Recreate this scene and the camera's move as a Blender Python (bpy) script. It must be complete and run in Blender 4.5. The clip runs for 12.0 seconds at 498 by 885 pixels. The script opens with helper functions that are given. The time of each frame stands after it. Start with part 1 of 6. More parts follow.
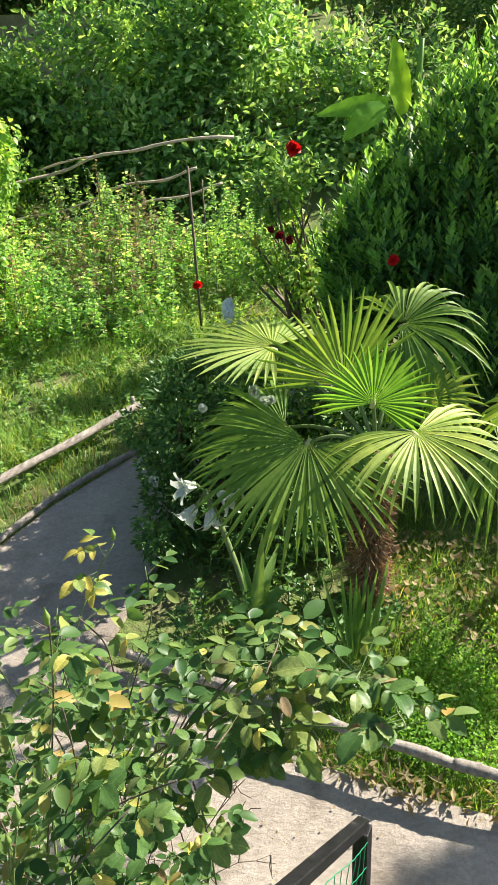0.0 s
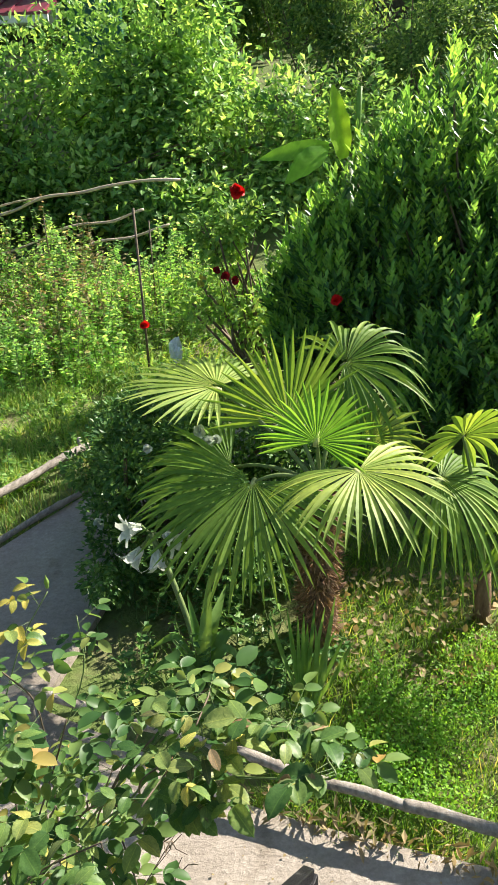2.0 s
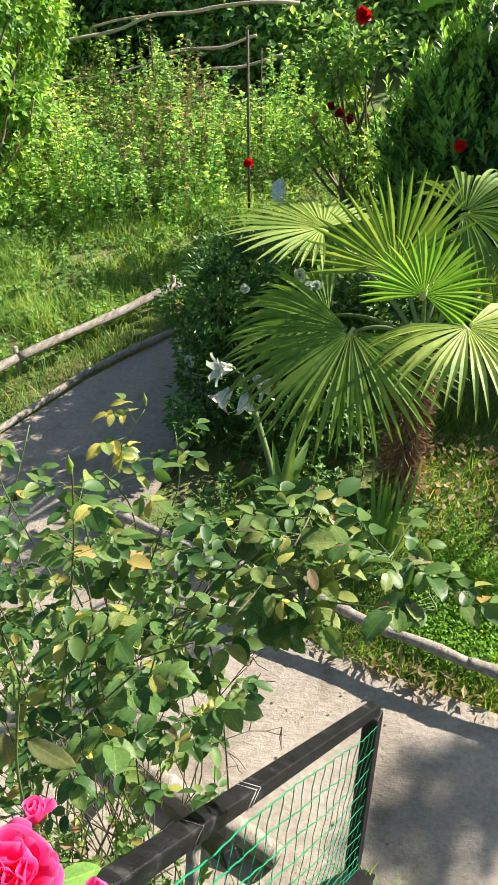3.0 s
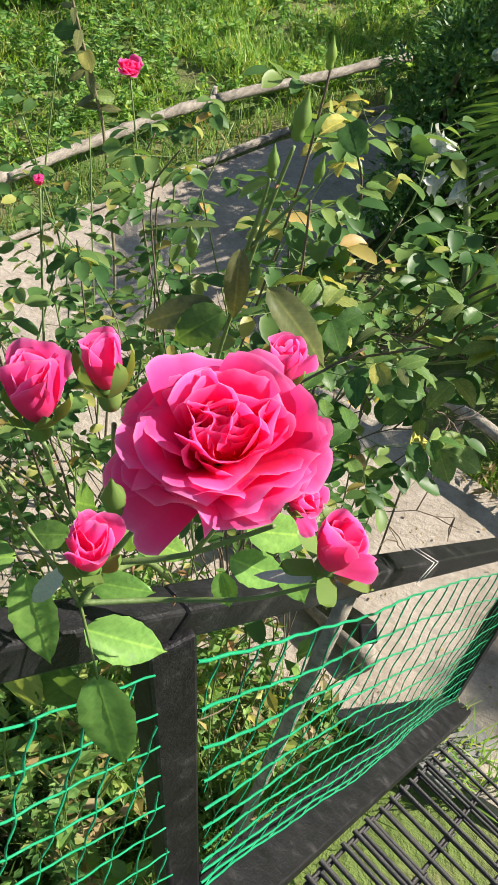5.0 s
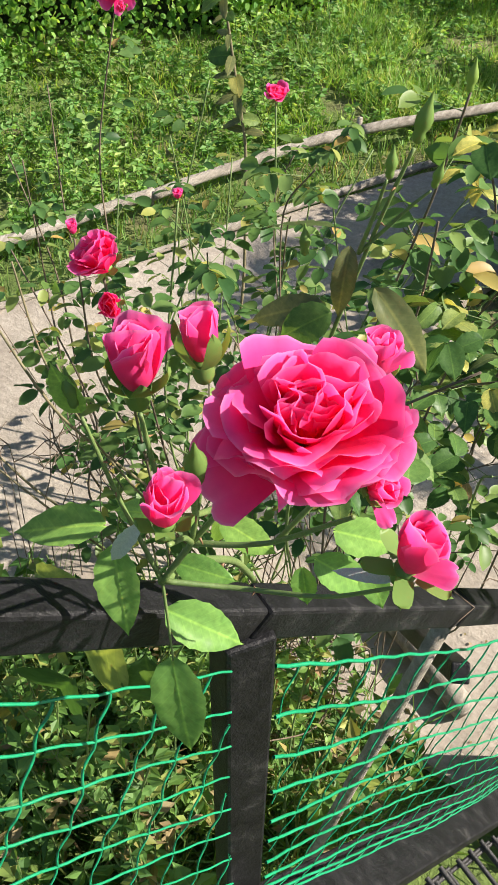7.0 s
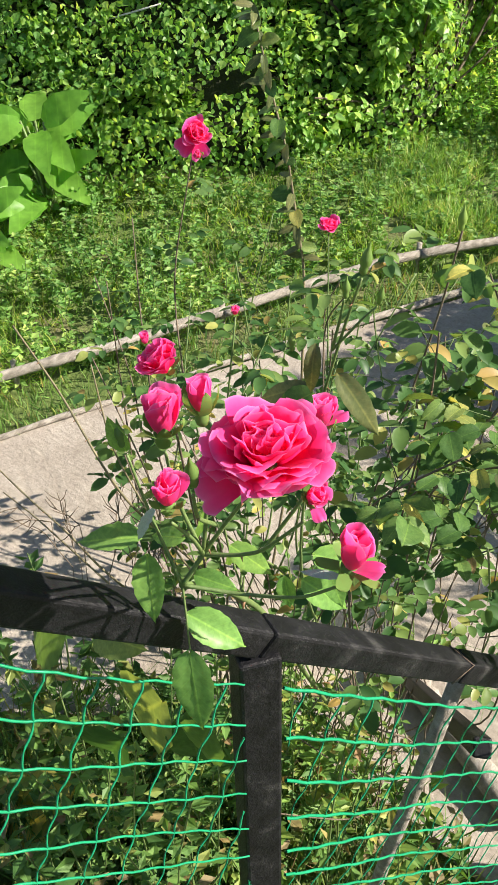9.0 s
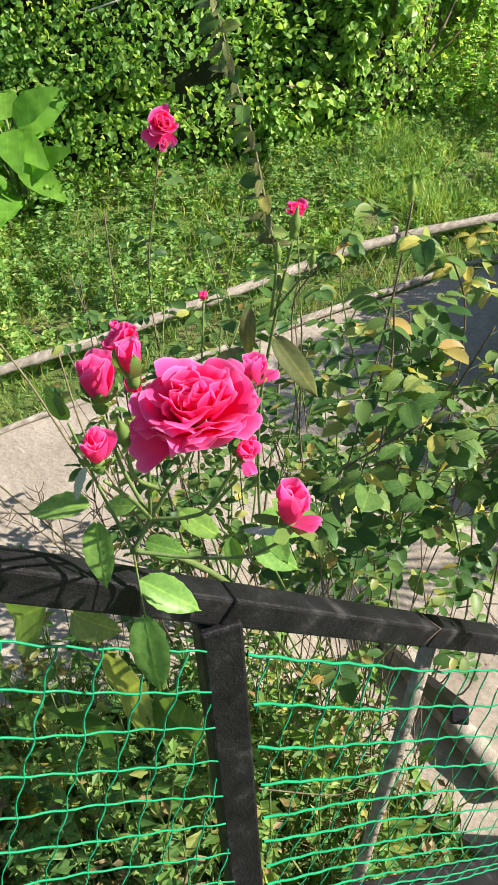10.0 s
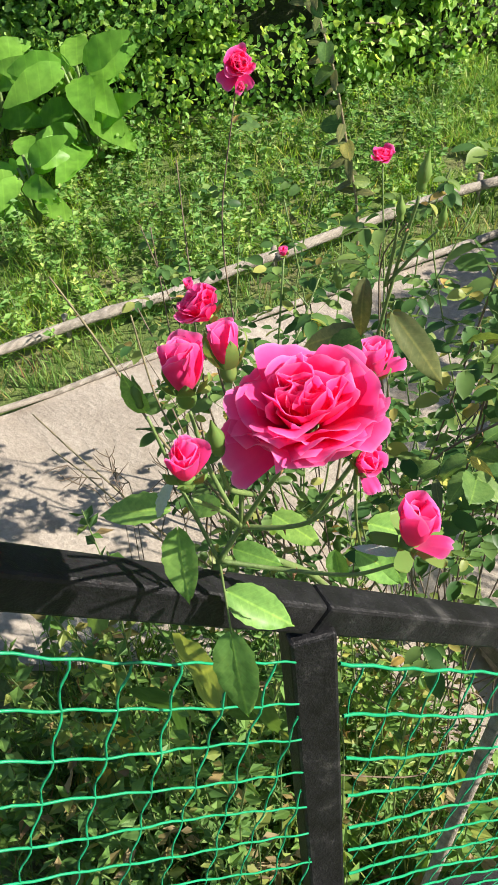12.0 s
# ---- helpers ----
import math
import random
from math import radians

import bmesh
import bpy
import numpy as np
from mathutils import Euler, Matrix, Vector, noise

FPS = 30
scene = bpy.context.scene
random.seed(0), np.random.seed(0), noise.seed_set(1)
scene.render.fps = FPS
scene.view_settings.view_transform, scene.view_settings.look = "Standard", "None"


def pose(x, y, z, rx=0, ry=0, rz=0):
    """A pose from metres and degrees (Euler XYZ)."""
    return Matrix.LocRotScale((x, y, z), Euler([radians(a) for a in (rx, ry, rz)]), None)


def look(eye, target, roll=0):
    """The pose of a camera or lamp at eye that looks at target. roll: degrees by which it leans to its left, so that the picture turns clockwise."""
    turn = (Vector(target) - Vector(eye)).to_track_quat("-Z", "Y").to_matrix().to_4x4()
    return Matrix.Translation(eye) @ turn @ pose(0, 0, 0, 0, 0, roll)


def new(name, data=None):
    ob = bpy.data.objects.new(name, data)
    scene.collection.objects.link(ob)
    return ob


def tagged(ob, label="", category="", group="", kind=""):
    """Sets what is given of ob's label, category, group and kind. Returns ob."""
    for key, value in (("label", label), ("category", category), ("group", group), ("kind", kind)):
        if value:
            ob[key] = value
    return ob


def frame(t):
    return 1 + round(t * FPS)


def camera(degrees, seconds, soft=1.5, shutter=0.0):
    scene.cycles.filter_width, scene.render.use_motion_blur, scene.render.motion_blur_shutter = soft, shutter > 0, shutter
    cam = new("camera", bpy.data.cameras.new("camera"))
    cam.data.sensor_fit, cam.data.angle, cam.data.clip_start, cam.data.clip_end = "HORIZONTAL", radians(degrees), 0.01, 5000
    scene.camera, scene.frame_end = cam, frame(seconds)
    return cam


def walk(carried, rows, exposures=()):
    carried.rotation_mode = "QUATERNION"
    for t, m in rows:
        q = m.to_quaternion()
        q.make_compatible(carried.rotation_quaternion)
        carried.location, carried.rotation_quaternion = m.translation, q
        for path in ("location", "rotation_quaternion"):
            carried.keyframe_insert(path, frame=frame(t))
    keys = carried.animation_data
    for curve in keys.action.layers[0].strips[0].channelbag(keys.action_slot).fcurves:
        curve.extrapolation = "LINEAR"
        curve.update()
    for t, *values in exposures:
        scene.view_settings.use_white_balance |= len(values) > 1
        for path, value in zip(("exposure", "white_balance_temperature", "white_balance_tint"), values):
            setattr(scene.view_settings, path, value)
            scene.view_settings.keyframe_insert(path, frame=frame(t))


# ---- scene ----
cam = camera(35.0, 12.0, soft=1.2)
PATH = [
    (0, (0.246, 0.329, 3.096), (0.11, 2.104, 2.184), -3.2),
    (0.5, (0.26, 0.335, 3.109), (0.202, 2.158, 2.288), -3.1),
    (1, (0.269, 0.332, 3.106), (0.231, 2.166, 2.31), -3.1),
    (1.5, (0.292, 0.343, 3.102), (0.264, 2.176, 2.303), -3.2),
    (2, (0.3, 0.347, 3.102), (0.28, 2.165, 2.269), -2.5),
    (2.5, (0.269, 0.348, 3.054), (0.185, 2.098, 2.089), -1.0),
    (3, (0.226, 0.382, 2.987), (0.012, 2.018, 1.856), -0.2),
    (3.5, (0.183, 0.42, 2.904), (-0.132, 1.941, 1.645), 1.7),
    (3.7, (0.145, 0.426, 2.858), (-0.195, 1.891, 1.539), 3.7),
    (5.3, (0.075, 0.464, 2.564), (-0.406, 1.735, 1.097), 6.9),
    (5.5, (0.077, 0.459, 2.558), (-0.468, 1.717, 1.101), 5.8),
    (6, (0.082, 0.455, 2.556), (-0.554, 1.684, 1.111), 3.0),
    (6.5, (0.091, 0.457, 2.558), (-0.574, 1.685, 1.126), 2.9),
    (7, (0.096, 0.452, 2.581), (-0.629, 1.643, 1.147), 3.6),
    (7.5, (0.112, 0.449, 2.615), (-0.681, 1.63, 1.21), 3.2),
    (7.7, (0.125, 0.445, 2.63), (-0.709, 1.645, 1.264), 2.7),
    (9.3, (0.257, 0.337, 2.671), (-0.732, 1.57, 1.446), -0.0),
    (9.5, (0.268, 0.337, 2.668), (-0.71, 1.574, 1.436), -0.5),
    (10, (0.286, 0.349, 2.66), (-0.675, 1.589, 1.419), -1.8),
    (10.5, (0.275, 0.349, 2.667), (-0.711, 1.572, 1.429), -2.3),
    (11, (0.25, 0.366, 2.642), (-0.763, 1.54, 1.379), -3.1),
    (11.5, (0.223, 0.386, 2.629), (-0.81, 1.503, 1.33), -4.0),
    (12, (0.2, 0.411, 2.62), (-0.846, 1.483, 1.295), -5.1),
]
walk(cam, [(t, look(eye, target, roll)) for t, eye, target, roll in PATH], [(0, 1.53), (2.2, 1.51), (3.5, 1.36), (5.3, 1.27), (7.7, 1.27), (9.3, 1.32), (12, 1.32)])

# ---- world, sun, exposure ----
SUN = Vector((0.85 * 0.80, 0.53 * 0.80, 0.60)).normalized()
world = bpy.data.worlds.new("sky")
scene.world = world
world.use_nodes = True
wn = world.node_tree.nodes
sky = wn.new("ShaderNodeTexSky")
sky.sky_type, sky.sun_disc = "NISHITA", False
sky.sun_elevation = math.asin(SUN.z)
sky.sun_rotation = math.atan2(SUN.x, SUN.y)
world.node_tree.links.new(sky.outputs[0], wn["Background"].inputs[0])
wn["Background"].inputs[1].default_value = 0.060
sun = new("sun", bpy.data.lights.new("sun", "SUN"))
sun.data.energy, sun.data.angle, sun.data.color = 5.0, radians(0.6), (1.0, 0.91, 0.80)
sun.matrix_world = look((9, 4, 12), Vector((9, 4, 12)) - SUN)

# ---- materials ----
def links(m):
    m.use_nodes = True
    t = m.node_tree
    return t, t.nodes, t.links, t.nodes["Principled BSDF"]


def ramp(t, source, stops):
    r = t.nodes.new("ShaderNodeValToRGB")
    e = r.color_ramp.elements
    while len(e) < len(stops):
        e.new(0.5)
    for k, (p, c) in zip(e, stops):
        k.position, k.color = p, (*c, 1)
    t.links.new(source, r.inputs[0])
    return r.outputs[0]


def noise_tex(t, scale, detail=4.0, stretch=(1, 1, 1), rough=0.55):
    co = t.nodes.new("ShaderNodeTexCoord")
    mp = t.nodes.new("ShaderNodeMapping")
    mp.inputs["Scale"].default_value = stretch
    n = t.nodes.new("ShaderNodeTexNoise")
    n.inputs["Scale"].default_value, n.inputs["Detail"].default_value, n.inputs["Roughness"].default_value = scale, detail, rough
    t.links.new(co.outputs["Object"], mp.inputs[0])
    t.links.new(mp.outputs[0], n.inputs["Vector"])
    return n.outputs["Fac"]


def mixed(t, kind, fac, a, b):
    m = t.nodes.new("ShaderNodeMix")
    m.data_type, m.blend_type = "RGBA", kind
    for sock, v in ((m.inputs[0], fac), (m.inputs[6], a), (m.inputs[7], b)):
        if isinstance(v, (int, float)):
            sock.default_value = v
        elif isinstance(v, tuple):
            sock.default_value = (*v, 1)
        else:
            t.links.new(v, sock)
    return m.outputs[2]


def bump(t, p, height, strength=0.4, dist=0.01):
    b = t.nodes.new("ShaderNodeBump")
    b.inputs["Strength"].default_value, b.inputs["Distance"].default_value = strength, dist
    t.links.new(height, b.inputs["Height"])
    t.links.new(b.outputs[0], p.inputs["Normal"])


def leafy(name, stops, glow=0.35, rough=0.45, single=False, tint=(1.82, 1.66, 0.80)):
    """Leaf surface: colour by leaf, light passing through, soft gloss."""
    m = bpy.data.materials.new(name)
    t, n, l, p = links(m)
    if single:
        src = n.new("ShaderNodeObjectInfo").outputs["Random"]
    else:
        src = n.new("ShaderNodeNewGeometry").outputs["Random Per Island"]
    c = ramp(t, src, stops)
    if single:
        co = n.new("ShaderNodeTexCoord")
        sp = n.new("ShaderNodeSeparateXYZ")
        l.new(co.outputs["Object"], sp.inputs[0])

        def calc(op, a, b=0.0):
            q = n.new("ShaderNodeMath")
            q.operation = op
            for s, v in zip(q.inputs, (a, b)):
                if isinstance(v, (int, float)):
                    s.default_value = v
                else:
                    l.new(v, s)
            return q.outputs[0]

        ax = calc("ABSOLUTE", sp.outputs[0])
        ribs = calc("SINE", calc("MULTIPLY", calc("SUBTRACT", sp.outputs[1], calc("MULTIPLY", ax, 0.9)), 52.0))
        rib = ramp(t, ribs, [(0.0, (1, 1, 1)), (0.90, (1.0, 1.0, 1.0)), (1.0, (1.18, 1.15, 1.1))])
        mid = ramp(t, ax, [(0.0, (1.7, 1.5, 1.3)), (0.008, (1.5, 1.4, 1.2)), (0.022, (1, 1, 1))])
        c = mixed(t, "MULTIPLY", 0.8, c, rib)
        c = mixed(t, "MULTIPLY", 0.8, c, mid)
        c = mixed(t, "MULTIPLY", 0.7, c, ramp(t, noise_tex(t, 2.6, 3), [(0.3, (0.62, 0.72, 0.6)), (0.7, (1.4, 1.25, 1.1))]))
    c = mixed(t, "MULTIPLY", 0.5, c, ramp(t, noise_tex(t, 14 if single else 25, 3), [(0.3, (0.55, 0.6, 0.5)), (0.7, (1.25, 1.2, 1.1))]))
    if not single:
        c = mixed(t, "MULTIPLY", 0.9, c, ramp(t, noise_tex(t, 1.3, 4), [(0.32, (0.55, 0.66, 0.6)), (0.5, (1.0, 1.0, 1.0)), (0.68, (1.45, 1.28, 1.1))]))
    l.new(c, p.inputs["Base Color"])
    p.inputs["Roughness"].default_value = rough
    p.inputs["Specular IOR Level"].default_value = 0.24
    tr = n.new("ShaderNodeBsdfTranslucent")
    l.new(mixed(t, "MULTIPLY", 1.0, c, tint), tr.inputs[0])
    mx = n.new("ShaderNodeMixShader")
    mx.inputs[0].default_value = glow
    l.new(p.outputs[0], mx.inputs[1])
    l.new(tr.outputs[0], mx.inputs[2])
    l.new(mx.outputs[0], n["Material Output"].inputs[0])
    return m


def rough_surface(name, stops, scale, rough=0.8, strength=0.5, dist=0.01, stretch=(1, 1, 1), metal=0.0, fine=None, spec=0.4):
    m = bpy.data.materials.new(name)
    t, n, l, p = links(m)
    a = noise_tex(t, scale, 6, stretch)
    c = ramp(t, a, stops)
    b = noise_tex(t, fine or scale * 9, 5, stretch, 0.7)
    c = mixed(t, "MULTIPLY", 0.6, c, ramp(t, b, [(0.3, (0.6, 0.6, 0.6)), (0.7, (1.25, 1.25, 1.25))]))
    l.new(c, p.inputs["Base Color"])
    p.inputs["Roughness"].default_value, p.inputs["Metallic"].default_value, p.inputs["Specular IOR Level"].default_value = rough, metal, spec
    bump(t, p, b, strength, dist)
    return m


M_ROSELEAF = leafy("rose_leaf", [(0.0, (0.045, 0.115, 0.038)), (0.35, (0.09, 0.18, 0.056)), (0.7, (0.15, 0.24, 0.08)), (0.92, (0.23, 0.30, 0.11)), (1.0, (0.34, 0.34, 0.12))], 0.34, 0.42, True)
M_ROSESTUFF = leafy("rose_foliage", [(0.0, (0.040, 0.105, 0.035)), (0.5, (0.085, 0.175, 0.055)), (0.85, (0.17, 0.26, 0.085)), (0.96, (0.33, 0.35, 0.11)), (1.0, (0.42, 0.29, 0.11))], 0.38, 0.42)
M_GREYLEAF = leafy("bronze_leaf", [(0.0, (0.085, 0.12, 0.05)), (1.0, (0.14, 0.15, 0.07))], 0.15, 0.4, True)
M_BROWNLEAF = leafy("dry_leaf", [(0.0, (0.26, 0.17, 0.10)), (1.0, (0.38, 0.28, 0.19))], 0.3, 0.6, True)
M_YELLOWLEAF = leafy("yellow_leaf", [(0.0, (0.36, 0.38, 0.11)), (1.0, (0.50, 0.44, 0.12))], 0.3, 0.5, True)
M_GRASS = leafy("grass_blades", [(0.0, (0.08, 0.19, 0.03)), (0.6, (0.16, 0.31, 0.05)), (0.9, (0.30, 0.39, 0.10)), (1.0, (0.45, 0.42, 0.17))], 0.5, 0.5)
# paler copy of the meadow grass: a sunlit look put into the colour
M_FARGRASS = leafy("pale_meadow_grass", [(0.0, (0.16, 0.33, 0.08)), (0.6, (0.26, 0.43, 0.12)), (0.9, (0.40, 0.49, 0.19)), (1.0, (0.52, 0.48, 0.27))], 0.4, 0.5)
M_WEED = leafy("weed_leaves", [(0.0, (0.10, 0.23, 0.065)), (0.6, (0.19, 0.35, 0.10)), (1.0, (0.34, 0.46, 0.17))], 0.42, 0.5)
# lighter than M_WEED, with more glow: sunlight on the far weeds is in the colour
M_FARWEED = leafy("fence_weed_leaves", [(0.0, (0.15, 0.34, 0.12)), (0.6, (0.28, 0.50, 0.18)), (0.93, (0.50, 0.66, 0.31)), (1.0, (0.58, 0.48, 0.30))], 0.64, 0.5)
M_DRYWEED = leafy("dry_weeds", [(0.0, (0.20, 0.17, 0.09)), (1.0, (0.36, 0.28, 0.17))], 0.2, 0.8)
M_CLOVER = leafy("clover_leaves", [(0.0, (0.12, 0.28, 0.04)), (1.0, (0.24, 0.45, 0.075))], 0.45, 0.42)
M_THICKET = leafy("thicket_leaves", [(0.0, (0.08, 0.19, 0.07)), (0.5, (0.21, 0.40, 0.13)), (1.0, (0.43, 0.61, 0.25))], 0.42, 0.42)
M_FOREST = leafy("forest_leaves", [(0.0, (0.05, 0.12, 0.05)), (0.6, (0.13, 0.26, 0.085)), (1.0, (0.32, 0.45, 0.16))], 0.32, 0.5)
M_IVY = leafy("ivy_leaves", [(0.0, (0.08, 0.20, 0.05)), (0.6, (0.19, 0.37, 0.085)), (1.0, (0.36, 0.52, 0.15))], 0.45, 0.4)
M_IVYDARK = leafy("shade_weeds", [(0.0, (0.06, 0.14, 0.04)), (0.75, (0.15, 0.28, 0.07)), (0.9, (0.24, 0.28, 0.08)), (1.0, (0.24, 0.16, 0.09))], 0.3, 0.5)
M_LAUREL = leafy("laurel_leaves", [(0.0, (0.035, 0.105, 0.035)), (0.6, (0.075, 0.19, 0.055)), (1.0, (0.14, 0.28, 0.075))], 0.26, 0.33)
M_LAURELTIP = leafy("laurel_tips", [(0.0, (0.15, 0.35, 0.08)), (1.0, (0.31, 0.51, 0.14))], 0.46, 0.4)
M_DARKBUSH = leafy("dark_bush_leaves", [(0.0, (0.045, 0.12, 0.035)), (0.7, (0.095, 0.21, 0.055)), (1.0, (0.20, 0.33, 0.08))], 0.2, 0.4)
M_PALM = leafy("palm_blades", [(0.0, (0.12, 0.23, 0.04)), (0.6, (0.19, 0.32, 0.055)), (1.0, (0.27, 0.39, 0.08))], 0.35, 0.52)
M_PALMYOUNG = leafy("palm_young_blades", [(0.0, (0.15, 0.36, 0.045)), (1.0, (0.25, 0.47, 0.07))], 0.4, 0.52)
M_PALMPALE = leafy("palm_pale_blades", [(0.0, (0.20, 0.32, 0.06)), (1.0, (0.36, 0.46, 0.12))], 0.35, 0.52)
M_STRAP = leafy("strap_leaves", [(0.0, (0.09, 0.21, 0.05)), (1.0, (0.17, 0.30, 0.09))], 0.3, 0.4, True)
M_BANANA = leafy("banana_leaf", [(0.0, (0.24, 0.46, 0.05)), (1.0, (0.30, 0.52, 0.06))], 0.5, 0.35, True)
M_BROAD = leafy("broad_leaf", [(0.0, (0.13, 0.32, 0.05)), (1.0, (0.20, 0.41, 0.075))], 0.5, 0.4, True)
M_STEM = rough_surface("green_stem", [(0.3, (0.10, 0.16, 0.05)), (0.7, (0.16, 0.22, 0.07))], 20, 0.5, 0.2)
M_TWIG = rough_surface("brown_twig", [(0.3, (0.085, 0.065, 0.045)), (0.7, (0.20, 0.15, 0.105))], 30, 0.8, 0.3)
M_FIBRE = rough_surface("palm_fibre", [(0.3, (0.13, 0.075, 0.045)), (0.7, (0.32, 0.20, 0.13))], 25, 0.95, 0.9, 0.02, (1, 1, 0.25))
M_HAIR = leafy("palm_hair", [(0.0, (0.15, 0.095, 0.06)), (1.0, (0.40, 0.27, 0.18))], 0.1, 0.8)
M_LOG = rough_surface("weathered_log", [(0.25, (0.16, 0.14, 0.115)), (0.5, (0.32, 0.285, 0.235)), (0.75, (0.47, 0.43, 0.375))], 5, 0.9, 0.7, 0.01, (8, 0.6, 8))
M_BAMBOO = rough_surface("dry_pole", [(0.3, (0.46, 0.33, 0.25)), (0.7, (0.70, 0.57, 0.46))], 12, 0.8, 0.4)
def concrete_surface(name):
    """Pale trowelled concrete: blotches, fine grit, broom strokes, dark stains and hairline cracks."""
    m = bpy.data.materials.new(name)
    t, n, l, p = links(m)
    c = ramp(t, noise_tex(t, 1.3, 6), [(0.28, (0.22, 0.19, 0.155)), (0.5, (0.345, 0.305, 0.255)), (0.72, (0.45, 0.405, 0.345))])
    grit = noise_tex(t, 48, 6, (1, 1, 1), 0.75)
    strokes = noise_tex(t, 14, 5, (1.0, 2.2, 1), 0.6)
    c = mixed(t, "MULTIPLY", 0.6, c, ramp(t, grit, [(0.32, (0.62, 0.60, 0.58)), (0.68, (1.22, 1.22, 1.22))]))
    c = mixed(t, "MULTIPLY", 0.3, c, ramp(t, strokes, [(0.35, (0.72, 0.70, 0.68)), (0.62, (1.12, 1.12, 1.12))]))
    c = mixed(t, "MULTIPLY", 0.7, c, ramp(t, noise_tex(t, 3.4, 5), [(0.30, (0.60, 0.57, 0.52)), (0.42, (1, 1, 1))]))
    l.new(c, p.inputs["Base Color"])
    p.inputs["Roughness"].default_value, p.inputs["Specular IOR Level"].default_value = 0.9, 0.3
    bump(t, p, mixed(t, "MIX", 0.55, grit, strokes), 0.9, 0.014)
    return m


M_CONCRETE = concrete_surface("concrete")
M_SOIL = rough_surface("soil", [(0.3, (0.035, 0.03, 0.02)), (0.7, (0.10, 0.08, 0.055))], 6, 0.95, 0.8, 0.03)
# green-black, so that shade in the gaps between ivy leaves is in the colour
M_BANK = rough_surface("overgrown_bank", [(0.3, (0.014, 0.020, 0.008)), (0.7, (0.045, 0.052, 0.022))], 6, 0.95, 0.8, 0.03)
M_TURF = rough_surface("turf", [(0.3, (0.075, 0.115, 0.025)), (0.5, (0.12, 0.17, 0.04)), (0.7, (0.18, 0.16, 0.08))], 2.5, 0.95, 0.8, 0.03)
M_STEEL = rough_surface("black_painted_steel", [(0.35, (0.006, 0.006, 0.007)), (0.58, (0.013, 0.013, 0.015)), (0.75, (0.050, 0.049, 0.048))], 26, 0.46, 0.7, 0.004, fine=95, spec=0.22)
M_MESHSTEEL = rough_surface("grating_steel", [(0.3, (0.018, 0.018, 0.02)), (0.7, (0.05, 0.047, 0.045))], 12, 0.55, 0.5, 0.004, fine=150)
M_PLATE = rough_surface("grey_steel_plate", [(0.3, (0.12, 0.12, 0.125)), (0.7, (0.21, 0.20, 0.20))], 6, 0.6, 0.4, 0.004)
M_WHITEMARK = rough_surface("scratched_bare_metal", [(0.3, (0.45, 0.43, 0.41)), (0.7, (0.70, 0.68, 0.66))], 30, 0.5, 0.3)
M_NET = rough_surface("green_plastic_net", [(0.3, (0.006, 0.20, 0.085)), (0.7, (0.012, 0.29, 0.13))], 15, 0.35, 0.15)
M_WHITEPETAL = leafy("white_petal", [(0.0, (0.75, 0.76, 0.72)), (1.0, (0.85, 0.85, 0.82))], 0.3, 0.5, False, (1.05, 1.05, 1.05))
M_REDPETAL = leafy("red_petal", [(0.0, (0.50, 0.008, 0.012)), (1.0, (0.75, 0.02, 0.02))], 0.25, 0.5)
M_WINEPETAL = leafy("wine_petal", [(0.0, (0.22, 0.008, 0.02)), (1.0, (0.32, 0.015, 0.03))], 0.2, 0.5)
M_CREAM = rough_surface("white_boards", [(0.3, (0.62, 0.62, 0.62)), (0.7, (0.75, 0.75, 0.74))], 4, 0.6, 0.1)
M_MAROON = rough_surface("maroon_metal_roof", [(0.3, (0.14, 0.025, 0.04)), (0.7, (0.22, 0.04, 0.06))], 4, 0.4, 0.1)
M_GREENWALL = rough_surface("green_sheet_metal", [(0.3, (0.012, 0.10, 0.06)), (0.7, (0.02, 0.15, 0.085))], 3, 0.4, 0.1)
M_PLASTER = rough_surface("grey_plaster", [(0.3, (0.28, 0.25, 0.20)), (0.7, (0.40, 0.37, 0.31))], 3, 0.9, 0.3)
M_GLASS = rough_surface("dark_window", [(0.3, (0.015, 0.018, 0.02)), (0.7, (0.03, 0.034, 0.036))], 2, 0.1, 0.02)


def petal_material(name, stops):
    """Rose petal: deep pink inside, paler towards the rim, bluish sheen on the back folds."""
    m = bpy.data.materials.new(name)
    t, n, l, p = links(m)
    uv = n.new("ShaderNodeUVMap")
    sep = n.new("ShaderNodeSeparateXYZ")
    l.new(uv.outputs[0], sep.inputs[0])
    c = ramp(t, sep.outputs[1], stops)
    c = mixed(t, "MULTIPLY", 0.2, c, ramp(t, noise_tex(t, 160, 3), [(0.3, (0.8, 0.7, 0.75)), (0.7, (1.05, 1.1, 1.1))]))
    l.new(c, p.inputs["Base Color"])
    p.inputs["Roughness"].default_value = 0.7
    p.inputs["Specular IOR Level"].default_value = 0.18
    p.inputs["Sheen Weight"].default_value = 0.03
    p.inputs["Sheen Tint"].default_value = (1.0, 0.75, 0.95, 1)
    tr = n.new("ShaderNodeBsdfTranslucent")
    l.new(c, tr.inputs[0])
    mx = n.new("ShaderNodeMixShader")
    mx.inputs[0].default_value = 0.58
    l.new(p.outputs[0], mx.inputs[1])
    l.new(tr.outputs[0], mx.inputs[2])
    l.new(mx.outputs[0], n["Material Output"].inputs[0])
    bump(t, p, noise_tex(t, 300, 2, (1, 1, 1)), 0.12, 0.002)
    return m


